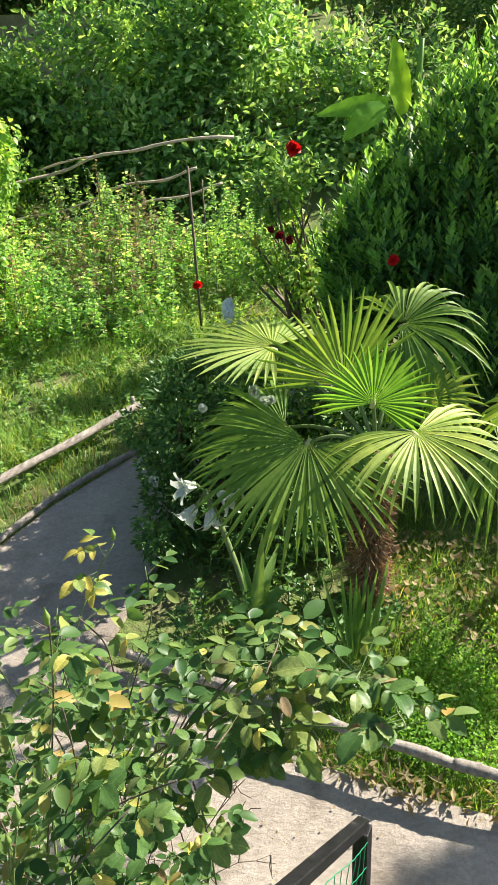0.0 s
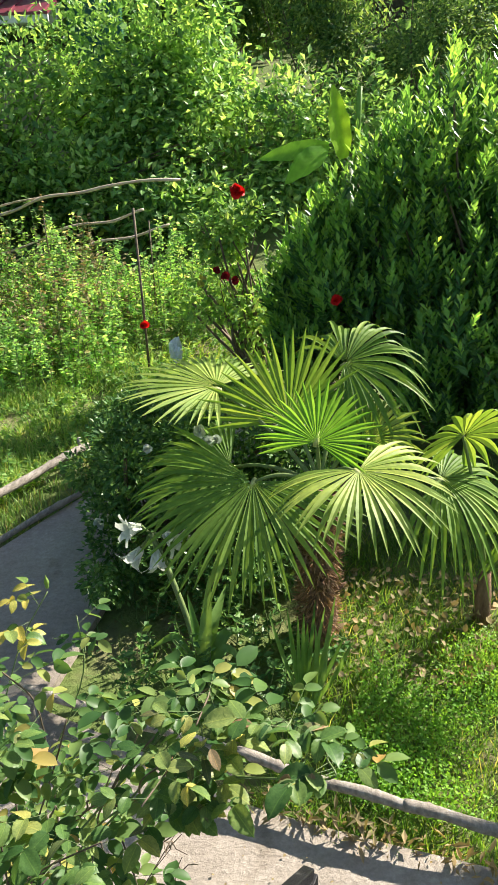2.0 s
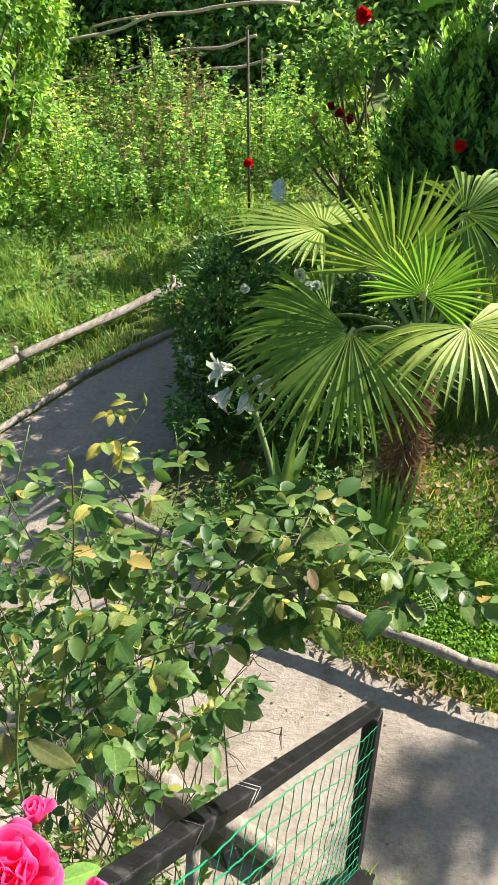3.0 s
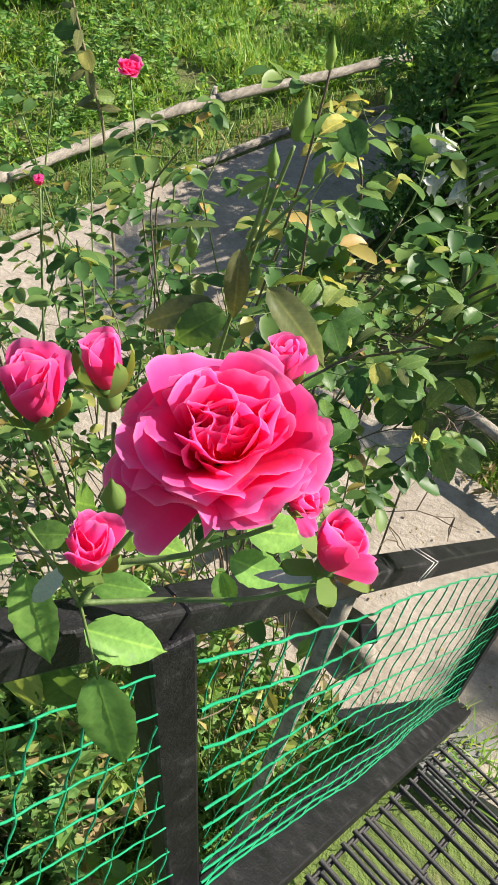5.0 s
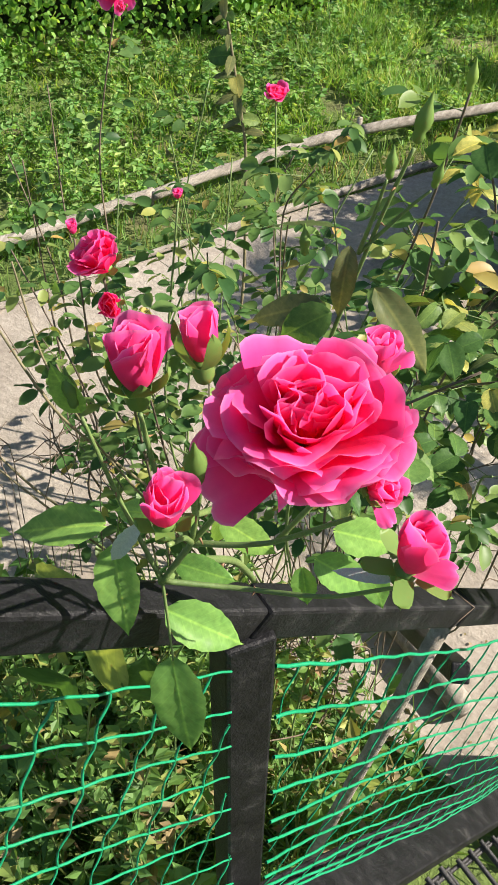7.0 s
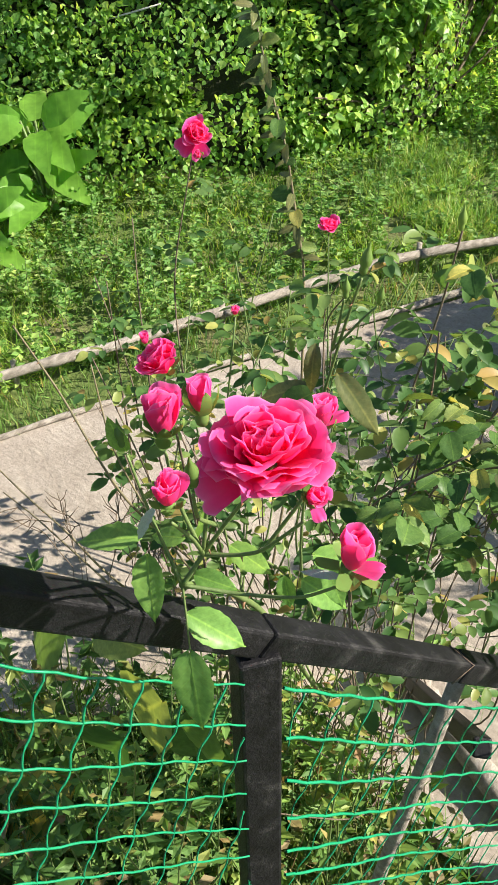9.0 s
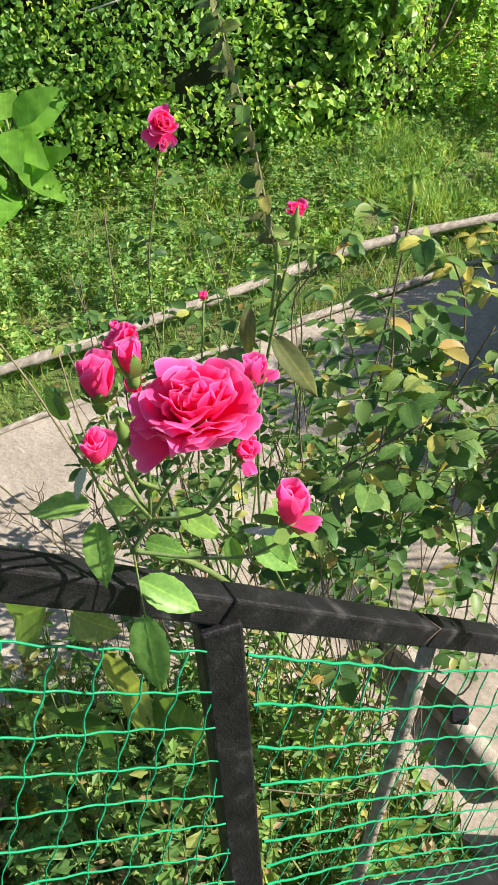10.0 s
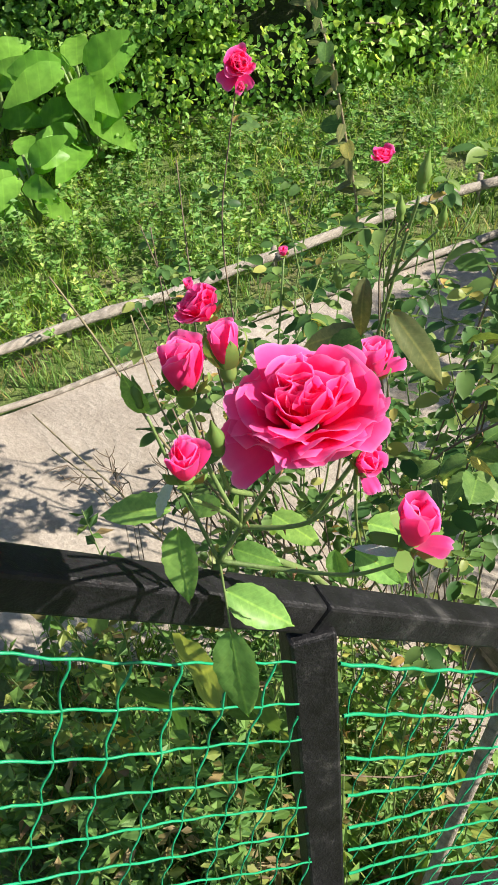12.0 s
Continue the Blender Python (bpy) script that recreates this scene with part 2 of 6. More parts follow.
M_PETAL = petal_material("pink_petal", [(0.0, (0.93, 0.006, 0.10)), (0.55, (0.94, 0.016, 0.16)), (0.82, (0.95, 0.042, 0.25)), (0.95, (0.95, 0.11, 0.38)), (1.0, (0.96, 0.24, 0.52))])
M_PALEPETAL = petal_material("pale_pink_petal", [(0.0, (0.93, 0.008, 0.12)), (0.5, (0.94, 0.022, 0.21)), (0.8, (0.95, 0.065, 0.33)), (0.95, (0.95, 0.14, 0.46)), (1.0, (0.96, 0.28, 0.60))])
M_BUDPETAL = petal_material("pale_bud_petal", [(0.0, (0.92, 0.18, 0.38)), (0.4, (0.92, 0.07, 0.30)), (0.8, (0.93, 0.07, 0.33)), (0.95, (0.94, 0.14, 0.45)), (1.0, (0.95, 0.28, 0.57))])

# ---- builders ----
rng = np.random.default_rng(7)


def ground_z(x, y):
    """Height of the garden: level by the stair, rising gently away from it, steeper past the far fence and the ivy bank."""
    z = 0.12 * np.maximum(y - 1.9, 0.0)
    z = z + 0.10 * np.maximum(y - 10.0, 0.0)
    return z


def gz(x, y):
    return float(ground_z(np.array(x), np.array(y)))


def mesh_of(name, verts, faces, material, smooth=True, uvs=None):
    me = bpy.data.meshes.new(name)
    me.from_pydata([tuple(v) for v in verts], [], [tuple(f) for f in faces])
    me.materials.append(material)
    if smooth:
        me.polygons.foreach_set("use_smooth", np.ones(len(me.polygons), bool))
    if uvs is not None:
        lay = me.uv_layers.new(name="UVMap")
        idx = np.empty(len(me.loops), int)
        me.loops.foreach_get("vertex_index", idx)
        lay.data.foreach_set("uv", np.asarray(uvs, float)[idx].ravel())
    me.update()
    return me


def bulk_mesh(name, verts, faces, material, smooth=False):
    """A mesh from numpy arrays: verts N x 3, faces M x k (k corners each)."""
    me = bpy.data.meshes.new(name)
    k = faces.shape[1]
    me.vertices.add(len(verts))
    me.vertices.foreach_set("co", np.ascontiguousarray(verts, np.float32).ravel())
    me.loops.add(faces.size)
    me.loops.foreach_set("vertex_index", np.ascontiguousarray(faces, np.int32).ravel())
    me.polygons.add(len(faces))
    me.polygons.foreach_set("loop_start", np.arange(0, faces.size, k, dtype=np.int32))
    me.polygons.foreach_set("loop_total", np.full(len(faces), k, np.int32))
    me.polygons.foreach_set("use_smooth", np.full(len(faces), smooth))
    me.materials.append(material)
    me.update(calc_edges=True)
    return me


def empty(name, place, label, category, group="", kind=""):
    ob = new(name)
    ob.location = place
    ob.empty_display_size = 0.05
    return tagged(ob, label, category, group, kind)


def child(name, me, parent, label="", kind=""):
    """Links mesh data, given in world places, under a thing or a part."""
    ob = new(name, me)
    if parent is not None:
        ob.parent = parent
        ob.matrix_parent_inverse = world_of(parent).inverted()
    return tagged(ob, label, "", "", kind)


def world_of(ob):
    m = ob.matrix_basis.copy()
    if ob.parent is not None:
        m = world_of(ob.parent) @ ob.matrix_parent_inverse @ m
    return m


def part(name, bm, material, parent, label=""):
    me = bpy.data.meshes.new(name)
    bm.to_mesh(me)
    bm.free()
    me.materials.append(material)
    return child(name, me, parent, label)


def unit(v):
    v = np.asarray(v, float)
    return v / np.maximum(np.linalg.norm(v, axis=-1, keepdims=True), 1e-9)


# leaf outlines: x across, y along, z up; folded at the midrib and bent down at the tip
def ovate_outline(k=6, half=0.36):
    """A rounded leaflet with a pointed tip: rim, midrib and folded halves."""
    t = np.linspace(0, 1, k)
    w = half * 1.83 * t ** 0.55 * (1 - t) ** 0.62
    v = []
    for a, b in zip(t, w):
        v += [(-b, a, 0.34 * b - 0.20 * a * a), (0, a, -0.03 * (1 - a) - 0.20 * a * a), (b, a, 0.26 * b - 0.20 * a * a)]
    f = []
    for i in range(k - 1):
        o = 3 * i
        f += [(o, o + 1, o + 4, o + 3), (o + 1, o + 2, o + 5, o + 4)]
    return np.array(v), np.array(f)


OVATE = ovate_outline()
ROUND = (np.array([(0, 0, 0), (0.30, 0.28, 0.05), (0.33, 0.58, 0.03), (0, 0.5, -0.03), (0, 1, -0.12), (-0.33, 0.58, 0.03), (-0.30, 0.28, 0.05)]),
         np.array([(0, 1, 3), (1, 2, 3), (2, 4, 3), (3, 4, 5), (3, 5, 6), (0, 3, 6)]))
LOBED = (np.array([(0, 0, 0), (0.38, 0.16, 0.06), (0.38, 0.52, 0.06), (0, 1, -0.12), (-0.38, 0.52, 0.06), (-0.38, 0.16, 0.06), (0, 0.42, -0.04)]),
         np.array([(0, 1, 6), (1, 2, 6), (2, 3, 6), (3, 4, 6), (4, 5, 6), (5, 0, 6)]))
SIMPLE = (np.array([(0, 0, 0), (0.27, 0.45, 0.06), (0, 1, -0.1), (-0.27, 0.45, 0.06)]), np.array([(0, 1, 2), (0, 2, 3)]))
LANCE = (np.array([(0, 0, 0), (0.14, 0.55, 0.05), (0, 1, -0.04), (-0.14, 0.55, 0.05)]), np.array([(0, 1, 2), (0, 2, 3)]))
BLADE = (np.array([(-0.5, 0, 0), (0.5, 0, 0), (0.32, 0.55, 0.0), (-0.32, 0.55, 0.0), (0, 1, -0.22)]), np.array([(0, 1, 2), (0, 2, 3), (3, 2, 4)]))


def scatter(name, template, pos, along, up, size, material, width=None, smooth=False):
    """One mesh of many leaves: at pos, pointing along, face turned to up."""
    tv, tf = template
    pos, along = np.asarray(pos, float), unit(along)
    side = unit(np.cross(along, up))
    nrm = np.cross(side, along)
    size = np.broadcast_to(np.asarray(size, float), (len(pos),))[:, None, None]
    wide = size if width is None else np.broadcast_to(np.asarray(width, float), (len(pos),))[:, None, None]
    v = pos[:, None, :] + wide * tv[None, :, 0, None] * side[:, None, :] + size * (tv[None, :, 1, None] * along[:, None, :] + tv[None, :, 2, None] * nrm[:, None, :])
    f = tf[None] + (np.arange(len(pos)) * len(tv))[:, None, None]
    return bulk_mesh(name, v.reshape(-1, 3), f.reshape(-1, tf.shape[1]), material, smooth)


def rand_dirs(n, bias=(0, 0, 0), k=1.0):
    return unit(rng.normal(size=(n, 3)) * k + np.asarray(bias, float))


def tube(name, points, radii, material, sides=7, caps=True):
    """A round stem along the points."""
    pts = np.asarray(points, float)
    radii = np.broadcast_to(np.asarray(radii, float), (len(pts),))
    tan = unit(np.gradient(pts, axis=0))
    ref = np.array((0.0, 0.0, 1.0)) if abs(tan[0][2]) < 0.9 else np.array((1.0, 0.0, 0.0))
    a = unit(np.cross(tan, ref))
    b = np.cross(tan, a)
    ang = np.linspace(0, 2 * np.pi, sides, endpoint=False)
    ring = pts[:, None] + radii[:, None, None] * (np.cos(ang)[None, :, None] * a[:, None] + np.sin(ang)[None, :, None] * b[:, None])
    n = len(pts)
    f = [(i * sides + j, i * sides + (j + 1) % sides, (i + 1) * sides + (j + 1) % sides, (i + 1) * sides + j) for i in range(n - 1) for j in range(sides)]
    f += [tuple(range(sides))[::-1], tuple(range((n - 1) * sides, n * sides))] if caps else []
    return mesh_of(name, ring.reshape(-1, 3), f, material)


def tubes(name, lines, radius, material, sides=5):
    """Many stems in one mesh."""
    vs, fs, base = [], [], 0
    for k, pts in enumerate(lines):
        pts = np.asarray(pts, float)
        r = radius[k] if isinstance(radius, (list, tuple)) else radius
        r = np.linspace(r, r * 0.55, len(pts))
        tan = unit(np.gradient(pts, axis=0))
        ref = np.where(np.abs(tan[:, 2:3]) < 0.9, np.array([[0.0, 0, 1]]), np.array([[1.0, 0, 0]]))
        a = unit(np.cross(tan, ref))
        b = np.cross(tan, a)
        ang = np.linspace(0, 2 * np.pi, sides, endpoint=False)
        ring = pts[:, None] + r[:, None, None] * (np.cos(ang)[None, :, None] * a[:, None] + np.sin(ang)[None, :, None] * b[:, None])
        vs.append(ring.reshape(-1, 3))
        i, j = np.meshgrid(np.arange(len(pts) - 1), np.arange(sides), indexing="ij")
        j2 = (j + 1) % sides
        fs.append(np.stack([i * sides + j, i * sides + j2, (i + 1) * sides + j2, (i + 1) * sides + j], -1).reshape(-1, 4) + base)
        base += ring.size // 3
    return bulk_mesh(name, np.concatenate(vs), np.concatenate(fs), material, True)


def arc(a, b, sag=0.0, n=8, side=(0, 0, 1)):
    """A bowed line from a to b."""
    s = np.linspace(0, 1, n)[:, None]
    return np.asarray(a) * (1 - s) + np.asarray(b) * s + 4 * s * (1 - s) * sag * np.asarray(side, float)


def bevelled(name, corners, a, b, material, parent, label="", bevel=0.004):
    """A straight bar of rectangular section from a to b; corners: half width along side, half height along up."""
    a, b = Vector(a), Vector(b)
    d = (b - a).normalized()
    side = d.cross(Vector((0, 0, 1)))
    side = side.normalized() if side.length > 0.05 else Vector((0.919, -0.394, 0))
    up = side.cross(d).normalized()
    w, h = corners
    bm = bmesh.new()
    vs = [bm.verts.new(p + side * sx * w + up * sy * h) for p in (a, b) for sx, sy in ((-1, -1), (1, -1), (1, 1), (-1, 1))]
    for f in ((0, 1, 2, 3), (7, 6, 5, 4), (0, 4, 5, 1), (1, 5, 6, 2), (2, 6, 7, 3), (3, 7, 4, 0)):
        bm.faces.new([vs[i] for i in f])
    bmesh.ops.recalc_face_normals(bm, faces=bm.faces)
    if bevel:
        bmesh.ops.bevel(bm, geom=bm.edges[:], offset=bevel, segments=2, affect="EDGES", profile=0.5)
    return part(name, bm, material, parent, label)


def clump_points(n, centre, radii, shell=0.45, lumps=14, lump_r=0.42):
    """Leaf places on many overlapping lumps inside an ellipsoid: an uneven crown with gaps. Also the outward ways."""
    centre, radii = np.asarray(centre, float), np.asarray(radii, float)
    lc = rng.normal(size=(lumps, 3))
    lc = unit(lc) * rng.uniform(0.35, 0.85, (lumps, 1))
    lr = rng.uniform(0.6, 1.15, lumps) * lump_r
    k = rng.integers(0, lumps, n)
    d = unit(rng.normal(size=(n, 3)))
    r = 1 - shell * rng.random(n) ** 1.6
    p = lc[k] + d * (lr[k] * r)[:, None]
    out = unit(d * 0.7 + unit(p) * 0.5)
    return centre + p * radii, out


# ---- ground, path, logs ----
def ground_sheet():
    xs = np.concatenate([np.linspace(-60, -8, 14), np.linspace(-7.5, 7.5, 61), np.linspace(8, 60, 14)])
    ys = np.concatenate([np.linspace(-40, -1, 12), np.linspace(-0.5, 13, 70), np.linspace(14, 80, 16)])
    gx, gy = np.meshgrid(xs, ys, indexing="ij")
    bumpy = 0.025 * np.sin(gx * 2.3 + gy) * np.cos(gy * 1.9 - gx * 0.7) * (gy > 2.2)
    z = ground_z(gx, gy) - 0.06 + bumpy
    v = np.stack([gx, gy, z], -1).reshape(-1, 3)
    i, j = np.meshgrid(np.arange(len(xs) - 1), np.arange(len(ys) - 1), indexing="ij")
    w = len(ys)
    f = np.stack([i * w + j, (i + 1) * w + j, (i + 1) * w + j + 1, i * w + j + 1], -1).reshape(-1, 4)
    return tagged(new("ground", bulk_mesh("ground", v, f, M_TURF, True)), "sunlit turf and bare soil of a sloping garden", "ground", kind="structure")


ground_sheet()

# far edge of the concrete, along the meadow
EDGE = [(-3.9, 0.2), (-2.93, 2.19), (-2.64, 2.76), (-2.0, 3.9), (-1.46, 4.8), (-0.96, 5.4), (0.1, 6.35)]
# edge of the palm bed, from its back corner round to the right
BED = [(0.5, 5.75), (-0.25, 5.0), (-0.62, 4.35), (-0.88, 3.50), (-0.32, 3.22), (0.20, 2.92), (0.47, 2.82), (0.87, 2.69), (1.3, 2.56), (2.3, 2.2), (4.5, 1.4)]


def slab(name, outline, thick, label):
    """A concrete slab that follows the ground, gridded finely enough for its slope."""
    bm = bmesh.new()
    vs = [bm.verts.new((x, y, 0)) for x, y in outline]
    bm.faces.new(vs)
    for _ in range(3):
        bmesh.ops.triangulate(bm, faces=bm.faces[:])
        bmesh.ops.subdivide_edges(bm, edges=[e for e in bm.edges if e.calc_length() > 0.35], cuts=1)
    bmesh.ops.triangulate(bm, faces=bm.faces[:])
    top = bm.faces[:]
    ret = bmesh.ops.extrude_face_region(bm, geom=top)
    for v in bm.verts:
        v.co.z = gz(v.co.x, v.co.y) - thick
    for g in ret["geom"]:
        if isinstance(g, bmesh.types.BMVert):
            x, y = g.co.x, g.co.y
            g.co.z = gz(x, y) + 0.008 * math.sin(3 * x + 1.3 * y) * math.cos(2.1 * y)
    bmesh.ops.recalc_face_normals(bm, faces=bm.faces)
    me = bpy.data.meshes.new(name)
    bm.to_mesh(me)
    bm.free()
    me.materials.append(M_CONCRETE)
    return tagged(new(name, me), label, "path", kind="structure")


slab("path", EDGE + BED + [(4.5, 0.9), (0.95, 1.62), (0.2, 1.72), (-0.75, 1.75), (-1.9, 0.9), (-2.6, 0.0)], 0.05, "worn pale concrete garden path beside a steel stair")


def log_rail(name, pts, r, label, knots=3):
    """A weathered round timber, slightly crooked, with knots and cut ends."""
    pts = np.asarray(pts, float)
    n = 40
    s = np.linspace(0, len(pts) - 1, n)
    line = np.stack([np.interp(s, np.arange(len(pts)), pts[:, k]) for k in range(3)], -1)
    line[:, 2] += 0.006 * np.sin(s * 5.1)
    line[:, 0] += 0.008 * np.sin(s * 3.7 + 1)
    rad = r * (1 + 0.06 * np.sin(s * 9.0) + 0.05 * rng.random(n))
    for k in rng.integers(3, n - 3, knots):
        rad[k] *= 1.18
    return tagged(new(name, tube(name, line, rad, M_LOG, 12)), label, "log", "garden edging logs")


def on_ground(pts, up):
    return [(x, y, gz(x, y) + up) for x, y in pts]


log_rail("edging_log", [(-0.90, 3.39, 0.42), (-0.324, 3.189, 0.37), (-0.028, 3.093, 0.34), (0.14, 3.03, 0.325)], 0.025, "grey weathered log edging the palm bed")
log_rail("edging_log", [(0.12, 3.04, 0.33), (0.503, 2.894, 0.29), (0.876, 2.753, 0.27)], 0.025, "weathered log edging beside a concrete path")
log_rail("edging_log", [(0.86, 2.76, 0.27), (1.229, 2.644, 0.25), (2.3, 2.26, 0.22)], 0.026, "grey cracked log edging beside lush grass")
log_rail("edging_log", on_ground([(-3.6, 1.75), (-3.27, 2.46), (-2.92, 3.05), (-2.59, 3.66)], 0.10), 0.030, "sun-bleached log rail along the meadow")
log_rail("edging_log", on_ground([(-2.60, 3.64), (-2.22, 4.40), (-1.91, 4.90)], 0.10), 0.030, "sun-bleached log rail along the meadow")
log_rail("edging_log", on_ground([(-1.93, 4.86), (-1.35, 5.52), (-1.02, 5.92)], 0.10), 0.030, "grey log rail at the meadow edge in shade")
log_rail("edging_log", on_ground([(-3.5, 1.05), (-2.93, 2.19), (-2.64, 2.76), (-2.2, 3.55)], 0.018), 0.017, "thin reddish-brown log along the concrete edge", 1)
log_rail("edging_log", on_ground([(-2.2, 3.55), (-1.46, 4.84), (-0.96, 5.42)], 0.03), 0.022, "thin dark log along the shaded concrete edge", 1)
for x, y in ((-0.85, 3.34), (0.14, 3.00), (1.9, 2.36), (-3.25, 2.5), (-2.6, 3.62), (-1.93, 4.86), (-1.05, 5.9)):
    st = tube("log_stake", [(x - 0.03, y + 0.05, gz(x, y) - 0.1), (x - 0.03, y + 0.05, gz(x, y) + 0.15)], 0.018, M_LOG, 8)
    tagged(new("log_stake", st), "short wooden stake holding a log rail", "stake", "log stakes")

# ---- the steel stair with its railing ----
P1, P2 = np.array((-0.090, 0.765, 2.025)), np.array((0.40, 1.915, 1.02))
RAIL = P2 - P1
FLAT = unit(np.array((RAIL[0], RAIL[1], 0.0)))
ACROSS = np.array((FLAT[1], -FLAT[0], 0.0))
P0 = P1 - RAIL * 0.95
S1, S2 = np.array((P1[0] + 0.048, P1[1] - 0.032, 1.33)), np.array((P2[0], P2[1], 0.10))
S0 = S1 - (S2 - S1) * 0.95
railing = empty("stair_railing", (P2[0], P2[1], 0.0), "black painted steel stair railing with green plastic netting", "railing")
TUBE = 0.024
down = np.array((0, 0, 1.0))
for a, b, nm in ((P0, P1 + RAIL * 0.004, "upper length of handrail"), (P1 + RAIL * 0.006, P1 + RAIL * 0.262, ""), (P1 + RAIL * 0.264, P2, "")):
    bevelled("handrail", (0.018, 0.0185), a - down * 0.024, b - down * 0.024, M_STEEL, railing, nm)
for p, s in ((P1, S1), (P2, S2), (P0, S0)):
    q = p - down * 0.045
    bevelled("post", (TUBE, TUBE), s - down * 0.12, q, M_STEEL, railing)
bevelled("bottom_rail", (0.05, 0.022), S0 - down * 0.03 + ACROSS * 0.035, S2 - down * 0.03 + ACROSS * 0.035, M_STEEL, railing, "deep flat steel stringer")


def net(a0, a1, b0, b1, nu, nv, gather, label):
    """Plastic net between an upper and a lower line: each strand a thin wavy cord, gathered towards the lower edge."""
    a0, a1, b0, b1 = (np.asarray(v, float) for v in (a0, a1, b0, b1))
    lines = []

    def at(u, v):
        u = min(1.0, max(0.0, u))
        top, low = a0 * (1 - u) + a1 * u, b0 * (1 - u) + b1 * u
        p = top * (1 - v) + low * v
        w = 0.006 * math.sin(u * 9 + v * 4) + 0.0015 * math.sin(u * 31 - v * 23)
        return p + ACROSS * (w + 0.022) + down * 0.0016 * math.sin(u * 19 + v * 9)

    def row(i):
        g = gather
        return 0.01 + 0.98 * (1 - (1 - i / nv) ** g)

    for i in range(nv + 1):
        lines.append([at(k / (nu * 4), row(i) + 0.003 * math.sin(k * math.pi / 2 + i * 2.1)) for k in range(nu * 4 + 1)])
    main = len(lines)
    for j in range(-2, nu + 9):
        pts = []
        for k in range(nv * 6 + 1):
            i = k / 6
            u = (j + 0.5 - 0.44 * i + 0.045 * math.sin(i * 2 * math.pi + 0.6) + 0.05 * math.sin(j * 2.3 + i * 0.8)) / nu
            if 0 <= u <= 1:
                pts.append(at(u, row(i)))
        if len(pts) > 3:
            lines.append(pts)
    radius = [0.0022] * main + [0.0014] * (len(lines) - main)
    return child("netting", tubes("netting", lines, radius, M_NET, 6), railing, label)


net(P1 - down * 0.08 + RAIL * 0.02, P2 - down * 0.08 - RAIL * 0.015, S1 + (S2 - S1) * 0.02, S2 - (S2 - S1) * 0.015, 23, 10, 1.4, "bright green plastic net")
net(P0 - down * 0.08, P1 - down * 0.08 - RAIL * 0.02, S0, S1 - (S2 - S1) * 0.02, 27, 9, 1.0, "bright green plastic net")

for f, mat, w in ((0.262, M_TWIG, 0.0012), (0.40, M_WHITEMARK, 0.0011), (0.412, M_WHITEMARK, 0.0011)):
    c = P1 + RAIL * f - down * 0.024
    d = unit(RAIL)
    up = unit(np.cross(ACROSS, d))
    up = up * np.sign(up[2])
    a, e = 0.0183, 0.0188
    pts = [c - ACROSS * a + up * e - d * 0.022, c + ACROSS * a + up * e, c + ACROSS * a - up * e - d * 0.016]
    child("weld_seam", tube("weld_seam", pts, w, mat, 5), railing)
stair = empty("steel_stair", (0.7, 1.9, 0.0), "dark steel stair with open bar grating treads", "stair")
STEP = (S2 - S1)
for k in range(-7, 7):
    f = k / 6.5
    c = S1 + STEP * (f * 0.93 + 0.06)
    if c[2] < 0.42:
        continue
    z = c[2] - 0.17
    depth = np.linalg.norm(STEP[:2]) / 6.5
    bars = []
    for i in range(6):
        o = np.array((c[0], c[1], 0)) + FLAT * (i / 5.5 * depth) + ACROSS * 0.09
        bars.append([(o[0], o[1], z), (*(o + ACROSS * 0.80)[:2], z)])
    for i in range(6):
        o = np.array((c[0], c[1], 0)) + ACROSS * (0.1 + i * 0.14)
        bars.append([(o[0], o[1], z - 0.006), (*(o + FLAT * depth)[:2], z - 0.006)])
    child("tread", tubes("tread", bars, 0.006, M_MESHSTEEL, 6), stair)
bevelled("stringer", (0.02, 0.06), S0 + ACROSS * 0.87 - down * 0.06, S2 + ACROSS * 0.87 - down * 0.06, M_STEEL, stair)
bevelled("foot_plate", (0.11, 0.012), (0.40, 1.66, 0.014), (0.505, 1.90, 0.014), M_PLATE, stair, "grey steel plate at the stair foot", 0.003)

brace = tube("prop", [(-0.078, 1.12, -0.03), (-0.05, 1.12, 0.45), (-0.018, 1.12, 0.95), (0.010, 1.12, 1.35), (0.030, 1.12, 1.64)], [0.016, 0.015, 0.014, 0.014, 0.013], M_LOG, 9)
tagged(new("timber_prop", brace), "grey weathered round prop leaning behind the netting", "prop")
log_rail("short_log", [(-0.55, 2.26, 0.085), (-0.25, 2.11, 0.07), (0.12, 1.93, 0.055)], 0.045, "short thick log lying by the stair foot")

strut = empty("timber_strut", (-0.51, 2.2, 0.0), "dark square timber strut leaning against the stair railing", "strut")
bevelled("strut", (0.017, 0.019), (-0.53, 2.23, 0.03), (0.075, 1.235, 1.345), M_STEEL, strut, "", 0.004)

